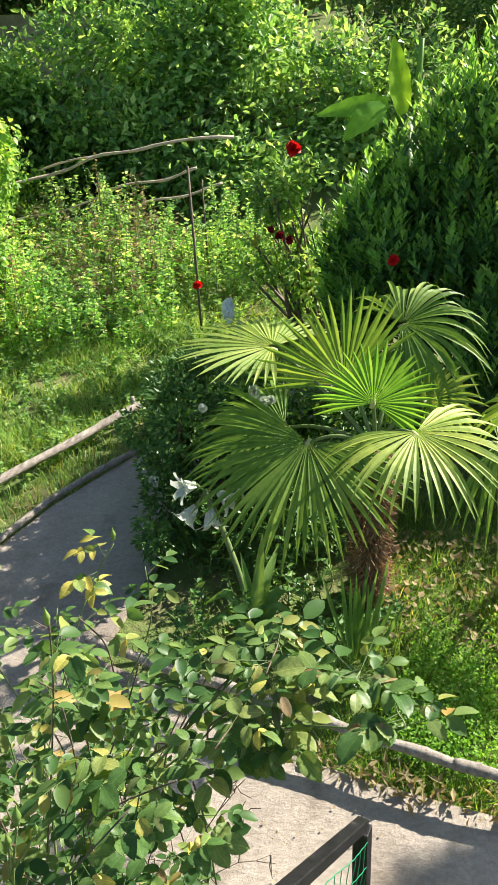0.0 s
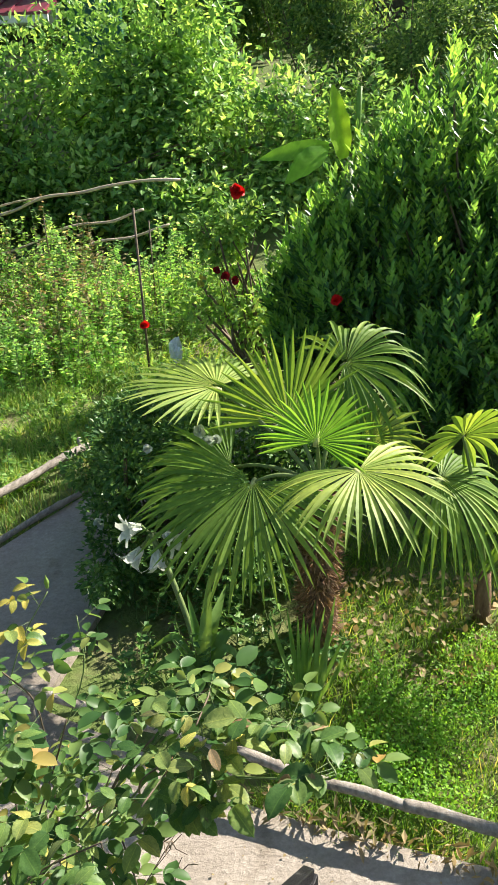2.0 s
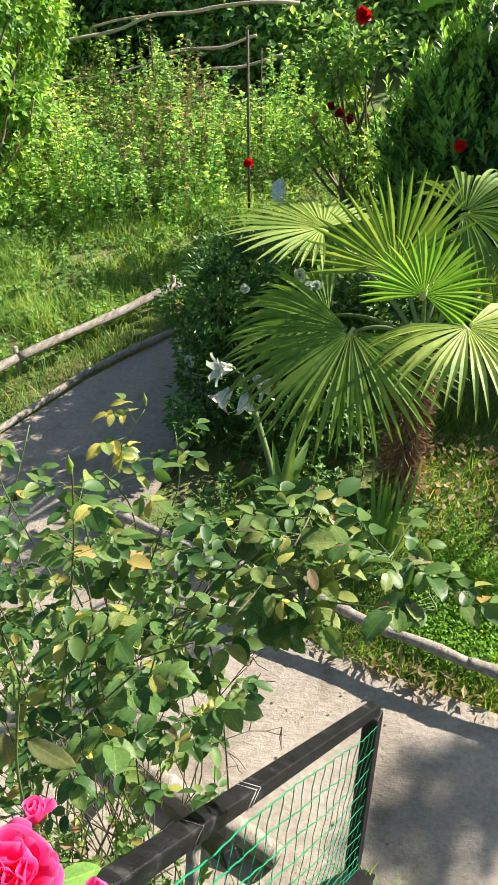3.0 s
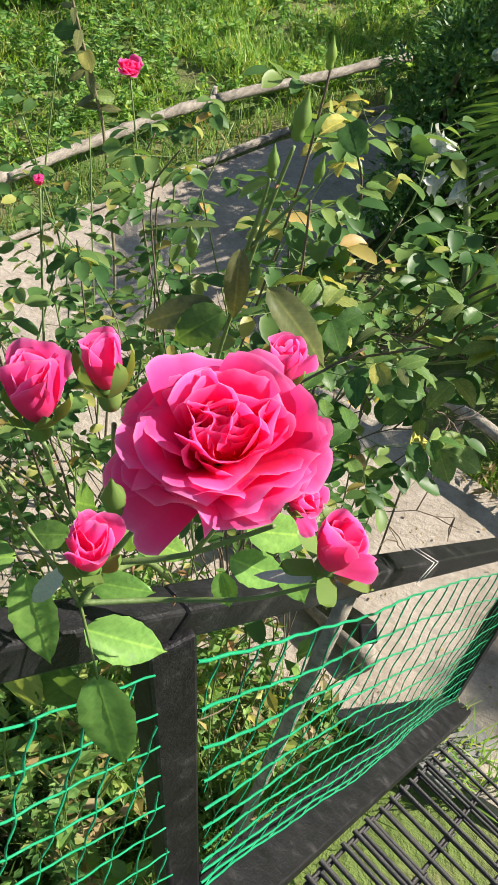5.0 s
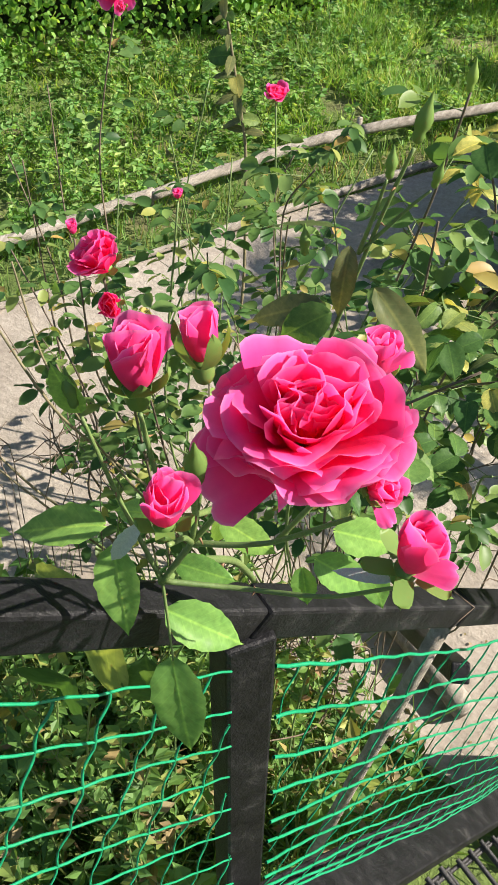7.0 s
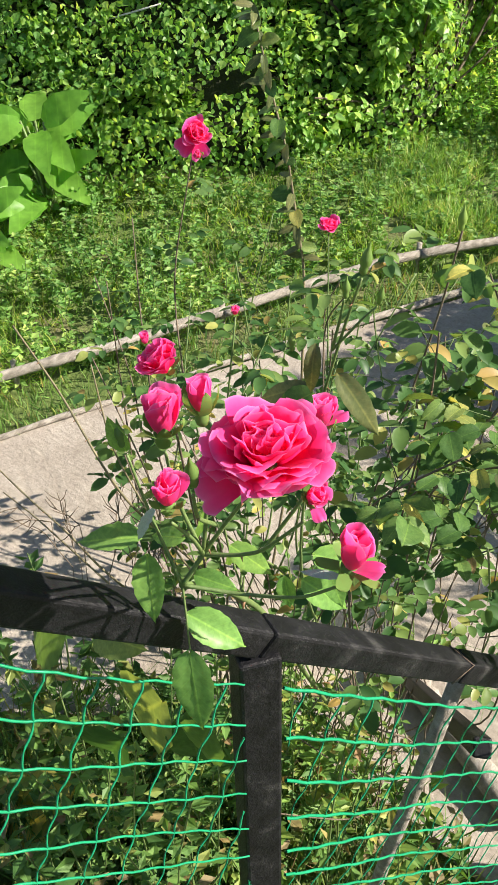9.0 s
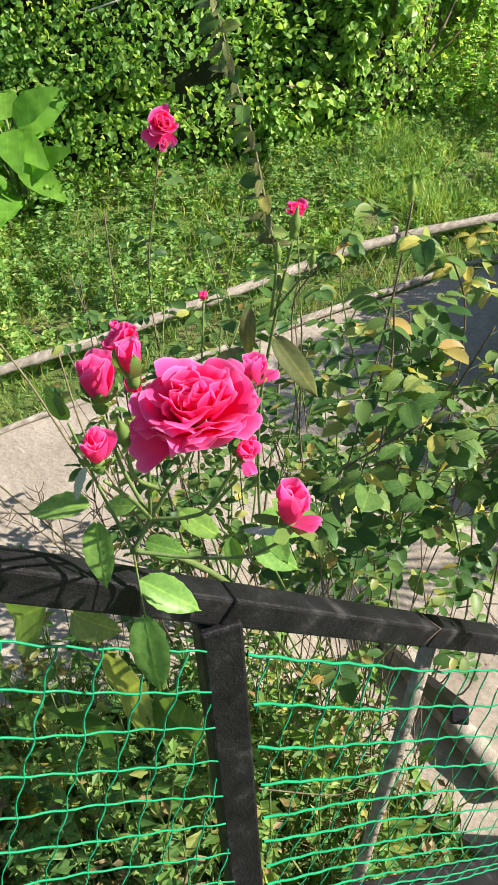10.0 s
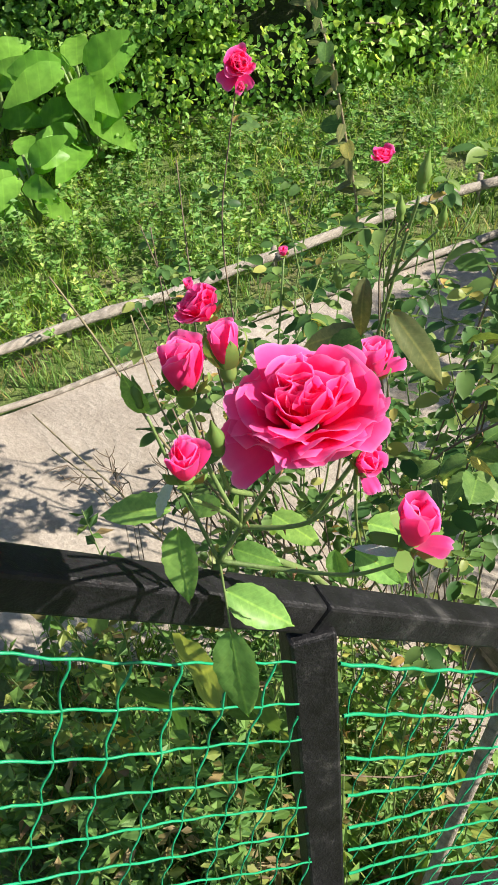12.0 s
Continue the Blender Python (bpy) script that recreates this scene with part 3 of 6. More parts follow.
# ---- palm ----
M_HUB = rough_surface("palm_leaf_heart", [(0.3, (0.34, 0.38, 0.12)), (0.7, (0.48, 0.50, 0.20))], 30, 0.5, 0.2)
def fan(name, hub, tip, face, length, span, blades, material, parent, droop=0.25, base=None, width=0.030):
    """A palm fan: folded blades radiating from the hub, with its stalk."""
    hub, tip = np.asarray(hub, float), unit(tip)
    side = unit(np.cross(tip, face))
    nrm = np.cross(side, tip)
    ang = np.linspace(-span / 2, span / 2, blades)
    rows = 10
    vs, fs = [], []
    for k, a in enumerate(ang):
        a = radians(a + rng.uniform(-1.5, 1.5))
        d = tip * math.cos(a) + side * math.sin(a)
        cup = 0.22 * (1 if k % 2 else 0.75)
        d = unit(d + nrm * cup * 0.35)
        ln = length * (0.72 + 0.28 * math.cos(a * 0.45)) * rng.uniform(0.93, 1.05)
        across = unit(np.cross(d, nrm))
        b0 = len(vs)
        bend = droop * rng.uniform(0.6, 1.5)
        for r in range(rows):
            s = r / (rows - 1)
            pitch = radians(span) / blades * ln * 0.5
            w = pitch * s * 1.02 if s < 0.56 else pitch * 0.571 * ((1 - s) / 0.44) ** 0.75 + 0.0006
            p = hub + d * ln * (0.03 + 0.97 * s) - np.array((0, 0, 1.0)) * bend * ln * s ** 3.2 + nrm * 0.02 * (1 - s)
            fold = w * 0.42
            vs += [p - across * w + nrm * fold, p, p + across * w + nrm * fold]
        for r in range(rows - 1):
            o = b0 + r * 3
            fs += [(o, o + 1, o + 4, o + 3), (o + 1, o + 2, o + 5, o + 4)]
    leaf = child(name, mesh_of(name, vs, fs, material, False), parent)
    child("hub", tube("hub", [hub - tip * 0.03, hub, hub + tip * 0.05], [0.012, 0.016, 0.004], M_HUB, 7), leaf, "pale yellow-green leaf heart")
    if base is not None:
        child("leaf_stalk", tube("leaf_stalk", arc(base, hub, 0.06, 10), np.linspace(0.014, 0.008, 10), M_STEM, 6), leaf)
    return leaf


def palm():
    base = np.array((0.60, 3.96, gz(0.60, 3.96)))
    top = np.array((0.615, 3.95, 1.12))
    th = empty("fan_palm", base, "windmill fan palm with shaggy brown fibre trunk in a garden bed", "palm tree")
    n = 16
    line = arc(base - (0, 0, 0.05), top, 0.03, n, (1, 0, 0))
    rad = 0.070 + 0.014 * np.sin(np.linspace(0, 9, n)) + 0.012 * rng.random(n)
    child("trunk", tube("trunk", line, rad, M_FIBRE, 14), th, "brown shaggy fibre-wrapped trunk")
    m = 2600
    s = rng.random(m)
    a = rng.uniform(0, 2 * np.pi, m)
    out = np.stack([np.cos(a), np.sin(a), 0 * a], -1)
    pos = base * (1 - s)[:, None] + top * s[:, None] + out * 0.070
    child("fibre", scatter("fibre", LANCE, pos, out * 0.8 + np.array((0, 0, -0.2)) + rng.normal(size=(m, 3)) * 0.5, rand_dirs(m), rng.uniform(0.04, 0.10, m), M_HAIR, 0.02), th, kind="stuff")
    for k in range(14):
        a = k * 2.4
        z = 0.45 + 0.05 * k
        p = np.array((0.607, 3.955, z))
        o = np.array((math.cos(a), math.sin(a), 0.9))
        child("old_leaf_base", tube("old_leaf_base", [p + o * 0.06, p + o * 0.11, p + o * 0.15], [0.022, 0.016, 0.006], M_FIBRE, 6), th)
    crown = top + (0, 0, 0.06)
    fan("frond", (0.272, 3.984, 1.204), (-0.42, -0.62, -0.52), (-0.12, -0.56, 0.82), 0.66, 215, 38, M_PALM, th, 0.12, crown)
    fan("frond", (0.742, 3.46, 1.504), (0.45, -0.80, -0.20), (0.08, -0.32, 0.94), 0.45, 235, 32, M_PALMPALE, th, 0.26, crown)
    fan("frond", (0.088, 4.42, 1.565), (-0.88, 0.40, 0.10), (0.0, -0.02, 1.0), 0.54, 235, 38, M_PALMPALE, th, 0.07, crown)
    fan("frond", (0.594, 3.90, 1.468), (0.25, 0.20, 0.85), (0.05, -0.90, 0.42), 0.34, 230, 30, M_PALMYOUNG, th, 0.08, crown)
    fan("frond", (0.796, 4.40, 1.684), (0.80, 0.05, 0.25), (-0.05, -0.50, 0.85), 0.50, 240, 34, M_PALM, th, 0.50, crown)
    fan("frond", (0.474, 4.25, 1.432), (0.02, 0.15, 0.95), (0.10, -0.85, 0.35), 0.52, 180, 28, M_PALM, th, 0.04, crown)
    fan("frond", (1.22, 3.90, 1.22), (0.85, -0.25, -0.20), (0.20, -0.35, 0.90), 0.48, 220, 30, M_PALM, th, 0.60, crown)
    fan("frond", (0.15, 4.30, 1.14), (-0.95, 0.0, -0.08), (0.0, -0.35, 0.92), 0.62, 190, 30, M_PALM, th, 0.25, crown)
    fan("frond", (0.90, 4.10, 1.377), (0.50, -0.05, 0.20), (0.10, -0.75, 0.60), 0.30, 240, 26, M_PALMPALE, th, 0.20, crown)
    return th


palm()


def small_palm():
    b = np.array((1.55, 4.05, gz(1.55, 4.05)))
    th = empty("young_palm", b, "young fan palm with thin pale fans", "palm tree")
    child("trunk", tube("trunk", [b - (0, 0, 0.05), b + (0, 0, 0.15), b + (0.0, 0, 0.3)], [0.05, 0.045, 0.03], M_FIBRE, 9), th)
    fan("frond", (1.313, 3.90, 1.481), (0.20, -0.25, 0.65), (0.40, -0.75, 0.55), 0.33, 300, 20, M_PALM, th, 0.30, b + (0, 0, 0.28))
    fan("frond", (1.80, 3.85, 1.02), (0.50, -0.35, -0.10), (0.1, -0.55, 0.75), 0.50, 280, 26, M_PALM, th, 0.40, b + (0, 0, 0.28))


small_palm()


# ---- bushes and trees ----
def bush(name, label, category, lumps, leaves, size, template, material, spread=0.8, droop=-0.1, trunk=None, twigs=30, group="", fuzz=0.0, twig_r=(0.008, 0.02)):
    """A bush of several lumpy crowns; lumps: (centre, radii, leaf share)."""
    c0 = lumps[0][0]
    b = (c0[0], c0[1], gz(c0[0], c0[1])) if trunk is None else trunk
    th = empty(name, b, label, category, group)
    total = sum(l[2] for l in lumps)
    pos, out = [], []
    for c, r, share in lumps:
        p, o = clump_points(int(leaves * share / total), c, r)
        pos.append(p)
        out.append(o)
    pos, out = np.concatenate(pos), np.concatenate(out)
    if fuzz:
        pos = pos + unit(out + np.array((0, 0, 0.4)) + rng.normal(size=pos.shape) * 0.4) * rng.exponential(fuzz, (len(pos), 1))
    keep = pos[:, 2] > ground_z(pos[:, 0], pos[:, 1]) + 0.02
    pos, out = pos[keep], out[keep]
    n = len(pos)
    along = unit(out + rng.normal(size=(n, 3)) * spread * 0.7 + np.array((0, 0, droop)))
    up = unit(out * 0.6 + np.array((0, 0, 0.8)) + rng.normal(size=(n, 3)) * 0.45)
    child("crown", scatter("crown", template, pos, along, up, size * rng.uniform(0.6, 1.3, n), material), th, kind="stuff")
    lines, rad = [], []
    for c, r, share in lumps:
        for _ in range(max(3, int(twigs * share / total))):
            q = np.asarray(c) + unit(rng.normal(size=3)) * np.asarray(r) * 0.75
            s = np.array((b[0], b[1], b[2])) + rng.normal(size=3) * (0.1, 0.1, 0.0)
            lines.append(arc(s, q, rng.uniform(-0.15, 0.15), 7, (1, 0.4, 0.2)))
            rad.append(rng.uniform(*twig_r))
    child("branch", tubes("branch", lines, rad, M_TWIG, 5), th, kind="stuff")
    return th


def laurel():
    """Large evergreen shrub with upright shoots: dark leaves with bright young tips."""
    b = (2.1, 6.5, gz(2.1, 6.5))
    th = empty("evergreen_shrub", b, "large dense evergreen shrub with bright upright shoots", "shrub")
    lumps = [((0.72, 6.35, 1.45), (0.45, 0.5, 0.70)), ((1.05, 6.40, 1.62), (0.5, 0.7, 0.82)), ((1.6, 6.45, 2.05), (0.65, 0.8, 1.15)), ((2.3, 6.5, 2.05), (0.9, 0.9, 1.2)), ((3.1, 6.5, 2.0), (1.0, 1.0, 1.25)), ((1.9, 5.85, 1.25), (1.3, 0.6, 0.75)), ((3.9, 6.4, 1.8), (0.9, 0.9, 1.1))]
    pos, out = [], []
    for c, r in lumps:
        p, o = clump_points(640, c, r, 0.25, 26, 0.36)
        pos.append(p)
        out.append(o)
    pos, out = np.concatenate(pos), np.concatenate(out)
    ok = pos[:, 2] > 0.75
    pos, out = pos[ok], out[ok]
    lp, la, lu, ls, tp, ta, tu, ts = [], [], [], [], [], [], [], []
    for p, o in zip(pos, out):
        up = unit(np.array((0, 0, 1.0)) + o * 0.40 + rng.normal(size=3) * 0.15)
        length = rng.uniform(0.20, 0.42)
        n = int(length * 46)
        for i in range(n):
            s = i / n
            a = i * 2.4 + rng.random()
            sd = unit(np.cross(up, (math.cos(a), math.sin(a), 0.2)))
            q = p + up * length * (s - 0.6)
            d = unit(up * (0.75 + 0.9 * s) + sd * 0.8)
            young = s > 0.52
            (tp if young else lp).append(q)
            (ta if young else la).append(d)
            (tu if young else lu).append(unit(up * 0.3 - sd * 1.0))
            (ts if young else ls).append(rng.uniform(0.075, 0.125) * (0.8 if young else 1.0))
    child("foliage", scatter("foliage", LANCE, lp, la, lu, ls, M_LAUREL, np.array(ls) * 1.45), th, "dark glossy leaves", "stuff")
    child("young_growth", scatter("young_growth", LANCE, tp, ta, tu, ts, M_LAURELTIP, np.array(ts) * 1.45), th, "bright yellow-green young shoots", "stuff")
    lines = [arc((2.1 + rng.uniform(-0.5, 0.5), 6.5 + rng.uniform(-0.3, 0.3), 0.45), p, 0.1, 6, (0.3, 0.2, 0)) for p in pos[::14]]
    child("branch", tubes("branch", lines, 0.014, M_TWIG, 5), th, kind="stuff")


laurel()

bush("leafy_thicket", "dense sunlit green thicket behind a pole fence", "bush",
     [((-3.75, 12.0, 2.22), (0.87, 0.85, 0.98), 2), ((-1.44, 12.2, 2.60), (1.2, 1.0, 1.47), 3.5), ((-0.25, 12.1, 2.70), (0.87, 0.95, 1.58), 3), ((-2.65, 12.2, 2.28), (1.2, 1.0, 1.40), 2.5), ((1.0, 12.3, 2.0), (0.87, 0.95, 1.30), 2), ((-1.30, 11.2, 1.55), (2.3, 0.6, 0.80), 2), ((2.15, 12.5, 2.0), (1.1, 0.95, 1.2), 1.5), ((-4.4, 12.0, 2.33), (1.1, 1.05, 1.40), 1.5)],
     40000, 0.122, SIMPLE, M_THICKET, 1.2, twigs=50, fuzz=0.13)
for k, (x, y, s) in enumerate(((-4.6, 15.5, 0.9), (-1.6, 16.5, 0.85), (1.6, 16.0, 0.62), (4.6, 15.0, 0.58), (8.0, 15.5, 0.62), (-8.0, 15.0, 1.2), (0.2, 20.0, 0.95), (6.0, 20.5, 0.95), (-6.0, 20.5, 1.4), (3.2, 13.6, 0.42))):
    g = gz(x, y)
    bush("forest_tree", "tall dark broadleaf tree at the wood's edge", "tree",
         [((x, y, g + 4.2 * s), (2.2 * s, 1.8 * s, 2.6 * s), 3), ((x + 0.8, y - 0.6, g + 2.0 * s), (1.9 * s, 1.2 * s, 1.9 * s), 2)],
         15000, 0.15 * s, SIMPLE, M_FOREST, twigs=14, trunk=(x, y, g), group="wood")

def hillside():
    """Wooded slope that closes the view behind the trees."""
    xs, ys = np.linspace(-45, 45, 46), np.linspace(0, 1, 8)
    v = np.array([(x, 23 + 14 * y + 0.02 * x * x * 0.3 + math.sin(x * 0.7) * 0.8, gz(x, 23) - 0.5 + 15 * y + math.sin(x * 0.5 + y * 4) * 0.8) for x in xs for y in ys])
    i, j = np.meshgrid(np.arange(45), np.arange(7), indexing="ij")
    f = np.stack([i * 8 + j, (i + 1) * 8 + j, (i + 1) * 8 + j + 1, i * 8 + j + 1], -1).reshape(-1, 4)
    tagged(new("hillside", bulk_mesh("hillside", v, f, M_SOIL, True)), "dark wooded hillside behind the garden", "hillside", kind="structure")
    k = 26000
    fi = rng.integers(0, len(f), k)
    q = v[f[fi]]
    a, e = rng.random((2, k, 1))
    p = (q[:, 0] * (1 - a) + q[:, 1] * a) * (1 - e) + (q[:, 3] * (1 - a) + q[:, 2] * a) * e + rng.normal(size=(k, 3)) * (0.6, 0.8, 0.6) + np.array((0, -0.8, 0.3))
    tagged(new("hill_foliage", scatter("hill_foliage", SIMPLE, p, rand_dirs(k), rand_dirs(k, (0.5, -0.3, 1.0)), rng.uniform(0.3, 0.6, k), M_FOREST)), "dark leafy cover of the wooded hillside", "foliage", kind="stuff")


hillside()

M_IVYBRIGHT = leafy("ivy_swath_leaves", [(0.0, (0.12, 0.27, 0.07)), (0.6, (0.25, 0.44, 0.11)), (1.0, (0.42, 0.57, 0.19))], 0.45, 0.4)
# ivy bank on the meadow's far side
BANK = [(-9.0, 1.2), (-6.9, 3.7), (-5.3, 4.95), (-3.9, 5.75), (-3.1, 6.4), (-2.85, 7.6), (-3.2, 9.6), (-4.2, 12.0)]


def ivy_bank():
    pts = np.asarray(BANK, float)
    s = np.linspace(0, len(pts) - 1, 90)
    line = np.stack([np.interp(s, np.arange(len(pts)), pts[:, k]) for k in range(2)], -1)
    tan = unit(np.gradient(line, axis=0))
    away = np.stack([-tan[:, 1], tan[:, 0]], -1)
    prof = [(0.0, -0.1), (0.15, 0.5), (0.35, 1.2), (0.6, 1.9), (1.2, 2.4), (3.0, 2.6)]
    v = []
    for p, a in zip(line, away):
        for d, h in prof:
            w = 0.12 * math.sin(p[0] * 2.1 + h * 2) + 0.1 * math.sin(p[1] * 3.3 + h)
            v.append((p[0] + a[0] * (d + w), p[1] + a[1] * (d + w), gz(p[0], p[1]) + h))
    n, m = len(line), len(prof)
    i, j = np.meshgrid(np.arange(n - 1), np.arange(m - 1), indexing="ij")
    f = np.stack([i * m + j, (i + 1) * m + j, (i + 1) * m + j + 1, i * m + j + 1], -1).reshape(-1, 4)
    v = np.array(v)
    # the sheet's dark colour stands for the shaded recesses behind the ivy
    th = tagged(new("bank", bulk_mesh("bank", v, f, M_BANK, True)), "steep earth bank overgrown with ivy, coloured near-black for shaded gaps", "bank", kind="structure")
    k = 92000
    area = np.linalg.norm(np.cross(v[f[:, 1]] - v[f[:, 0]], v[f[:, 3]] - v[f[:, 0]]), axis=1)
    fi = rng.choice(len(f), k, p=area / area.sum())
    a, b = rng.random((2, k, 1))
    q = v[f[fi]]
    p = (q[:, 0] * (1 - a) + q[:, 1] * a) * (1 - b) + (q[:, 3] * (1 - a) + q[:, 2] * a) * b
    nrm = unit(np.cross(q[:, 1] - q[:, 0], q[:, 3] - q[:, 0]))
    toward = np.array((0.5, -0.7, 0.3))
    nrm = nrm * np.sign((nrm * toward).sum(-1, keepdims=True) + 1e-6)
    hang = np.array([0.5 + 0.5 * noise.noise(Vector(x) * 1.6) for x in p])
    big = np.array([max(0.0, 0.15 + noise.noise(Vector((x[0] * 0.9, x[1] * 0.9, x[2] * 0.55)))) for x in p])
    p = p + nrm * (rng.random((k, 1)) * 0.10 + 0.25 * hang[:, None] * rng.random((k, 1)) + 1.25 * big[:, None] * rng.random((k, 1)) ** 0.5)
    ob = new("ivy", scatter("ivy", LOBED, p, rng.normal(size=(k, 3)) * 0.6 + np.array((0.1, -0.3, -0.5)), nrm + rng.normal(size=(k, 3)) * 0.75, rng.uniform(0.028, 0.068, k), M_IVY, None))
    tagged(ob, "thick green ivy leaves covering the bank", "ivy", kind="stuff")


ivy_bank()
swaths = []
for k in range(34):
    s = rng.uniform(0.6, 5.2)
    x, y = np.interp(s, range(len(BANK)), [p[0] for p in BANK]), np.interp(s, range(len(BANK)), [p[1] for p in BANK])
    h = rng.uniform(0.3, 2.3)
    swaths.append(((x - 0.05 * h, y + 0.25 * h, gz(x, y) + h), (rng.uniform(0.25, 0.5), rng.uniform(0.25, 0.4), rng.uniform(0.3, 0.65)), 1))
bush("climbing_ivy", "hanging swaths of bright ivy on the bank", "ivy", swaths, 34000, 0.07, LOBED, M_IVYBRIGHT, 0.7, -0.5, twigs=60)

bush("white_rose_bush", "low dark-leaved bush with white roses beside the path", "bush",
     [((-0.45, 4.75, 0.85), (0.45, 0.45, 0.38), 3), ((0.0, 4.85, 0.90), (0.55, 0.42, 0.38), 3), ((-0.55, 4.30, 0.62), (0.30, 0.30, 0.35), 1.5), ((0.55, 4.90, 0.85), (0.6, 0.4, 0.45), 2), ((0.1, 4.3, 0.55), (0.4, 0.3, 0.3), 1), ((-0.60, 5.15, 0.95), (0.35, 0.30, 0.32), 2)],
     22000, 0.042, SIMPLE, M_DARKBUSH, twigs=30)


# a light-crowned garden tree beyond the stair, whose leaves dapple the concrete
bush("garden_tree", "light-crowned garden tree beside the path", "tree", [((5.85, 5.45, 4.5), (0.28, 0.22, 0.22), 3), ((6.25, 5.55, 4.6), (0.25, 0.2, 0.2), 2), ((5.60, 5.10, 4.4), (0.18, 0.15, 0.15), 1), ((6.9, 5.6, 4.9), (0.5, 0.4, 0.3), 1.5), ((7.2, 5.0, 4.7), (0.5, 0.4, 0.3), 1.2)], 850, 0.10, SIMPLE, M_THICKET, twigs=6, trunk=(7.0, 5.4, gz(7.0, 5.4)), twig_r=(0.015, 0.025))
# ---- meadow, weeds and lawn ----
def inside(pts, poly):
    x, y = pts[:, 0], pts[:, 1]
    odd = np.zeros(len(pts), bool)
    for (x1, y1), (x2, y2) in zip(poly, poly[1:] + poly[:1]):
        odd ^= ((y1 > y) != (y2 > y)) & (x < (x2 - x1) * (y - y1) / (y2 - y1 + 1e-12) + x1)
    return odd


def spots(n, poly):
    lo, hi = np.min(poly, 0), np.max(poly, 0)
    p = rng.uniform(lo, hi, (int(n * 3), 2))
    return p[inside(p, poly)][:n]


def grass(name, label, poly, n, tall, material, width=0.006, lean=0.45, clumpy=0.5):
    p = spots(n, poly)
    if clumpy:
        h = np.array([noise.noise(Vector((a * 2.2, b * 2.2, 3.1))) for a, b in p])
        p = p[rng.random(len(p)) < np.clip(0.65 + h * clumpy * 1.6, 0.08, 1)]
    m = len(p)
    pos = np.column_stack([p, ground_z(p[:, 0], p[:, 1]) - 0.05])
    big = np.array([0.75 + 0.6 * noise.noise(Vector((a * 1.3, b * 1.3, 9.0))) for a, b in p])
    along = np.array((0, 0, 1.0)) + rng.normal(size=(m, 3)) * lean
    along[:, 2] = np.abs(along[:, 2]) + 0.2
    ob = new(name, scatter(name, BLADE, pos, along, rand_dirs(m, (0.2, -0.4, 0.5)), tall * big * rng.uniform(0.5, 1.3, m) + 0.04, material, width * rng.uniform(0.7, 1.4, m)))
    return tagged(ob, label, "grass", kind="stuff")


MEADOW = [(-8, 1.0), (-3.9, 1.2), (-3.2, 2.6), (-2.0, 4.85), (-1.0, 6.0), (0.4, 6.6), (1.0, 8.0), (0.6, 10.0), (-3.2, 10.0), (-2.9, 7.4), (-3.8, 5.4), (-6.8, 3.2)]
VERGE = [(-3.55, 1.75), (-2.93, 2.25), (-1.46, 4.86), (-0.9, 5.5), (-1.0, 5.95), (-2.0, 4.85), (-3.2, 2.6)]
PALMBED = [(0.5, 5.7), (-0.2, 5.0), (-0.58, 4.35), (-0.84, 3.54), (-0.32, 3.26), (0.20, 2.95), (0.47, 2.85), (0.87, 2.72), (1.3, 2.59), (2.3, 2.23), (4.2, 1.6), (4.2, 5.6)]
grass("meadow_grass", "tall uneven sunlit meadow grass", MEADOW, 36000, 0.14, M_GRASS, 0.007, 0.75, 0.9)
# bright sunlit patch of the far meadow, made with the paler grass colour
grass("pale_meadow_grass", "grass before the tall weeds, coloured paler for sunlight", [(-3.0, 5.6), (-1.7, 5.3), (-1.0, 6.0), (0.0, 6.6), (0.35, 7.3), (-1.0, 7.9), (-3.0, 7.5)], 20000, 0.14, M_FARGRASS, 0.007, 0.75, 0.9)
grass("edge_grass", "ragged dry grass along the concrete edge", [(0.2, 2.89), (0.9, 2.64), (2.3, 2.14), (2.3, 2.36), (0.9, 2.82), (0.2, 3.02)], 2600, 0.07, M_GRASS, 0.005, 0.9)
# shade over the strip is in the colour: M_IVYDARK in place of M_GRASS
grass("verge_grass", "grass strip between log and path, coloured dark for shade", VERGE, 7000, 0.11, M_IVYDARK, 0.008)
grass("bed_grass", "short bright grass in the palm bed", [(0.25, 2.94), (0.47, 2.85), (0.87, 2.72), (1.3, 2.59), (2.3, 2.23), (4.2, 1.6), (4.2, 5.6), (0.9, 5.6), (0.75, 4.3), (0.42, 3.5)], 34000, 0.10, M_GRASS, 0.0055, 0.6)
# the palm's deep shade is put into this grass by its dark leaf colour
grass("shade_grass", "thin grass under the palm, coloured dark for its shade", PALMBED, 3500, 0.10, M_DARKBUSH, 0.007, 0.7)


def clover(name, poly, n, label):
    p = spots(n, poly)
    h = np.array([noise.noise(Vector((a * 1.7, b * 1.7, 1.1))) for a, b in p])
    p = p[rng.random(len(p)) < np.clip(0.45 + h * 1.5, 0.03, 1)]
    m = len(p)
    pos = np.column_stack([p, ground_z(p[:, 0], p[:, 1]) + rng.uniform(0.0, 0.07, m)])
    ob = new(name, scatter(name, ROUND, pos, rand_dirs(m, (0, -0.3, 0.2)), rand_dirs(m, (0, -0.3, 1.8)), rng.uniform(0.010, 0.024, m), M_CLOVER))
    tagged(ob, label, "clover", kind="stuff")


clover("clover", [(0.55, 2.95), (1.3, 2.68), (2.4, 2.3), (2.4, 4.0), (0.9, 3.8)], 30000, "bright clover and low herbs in the grass")


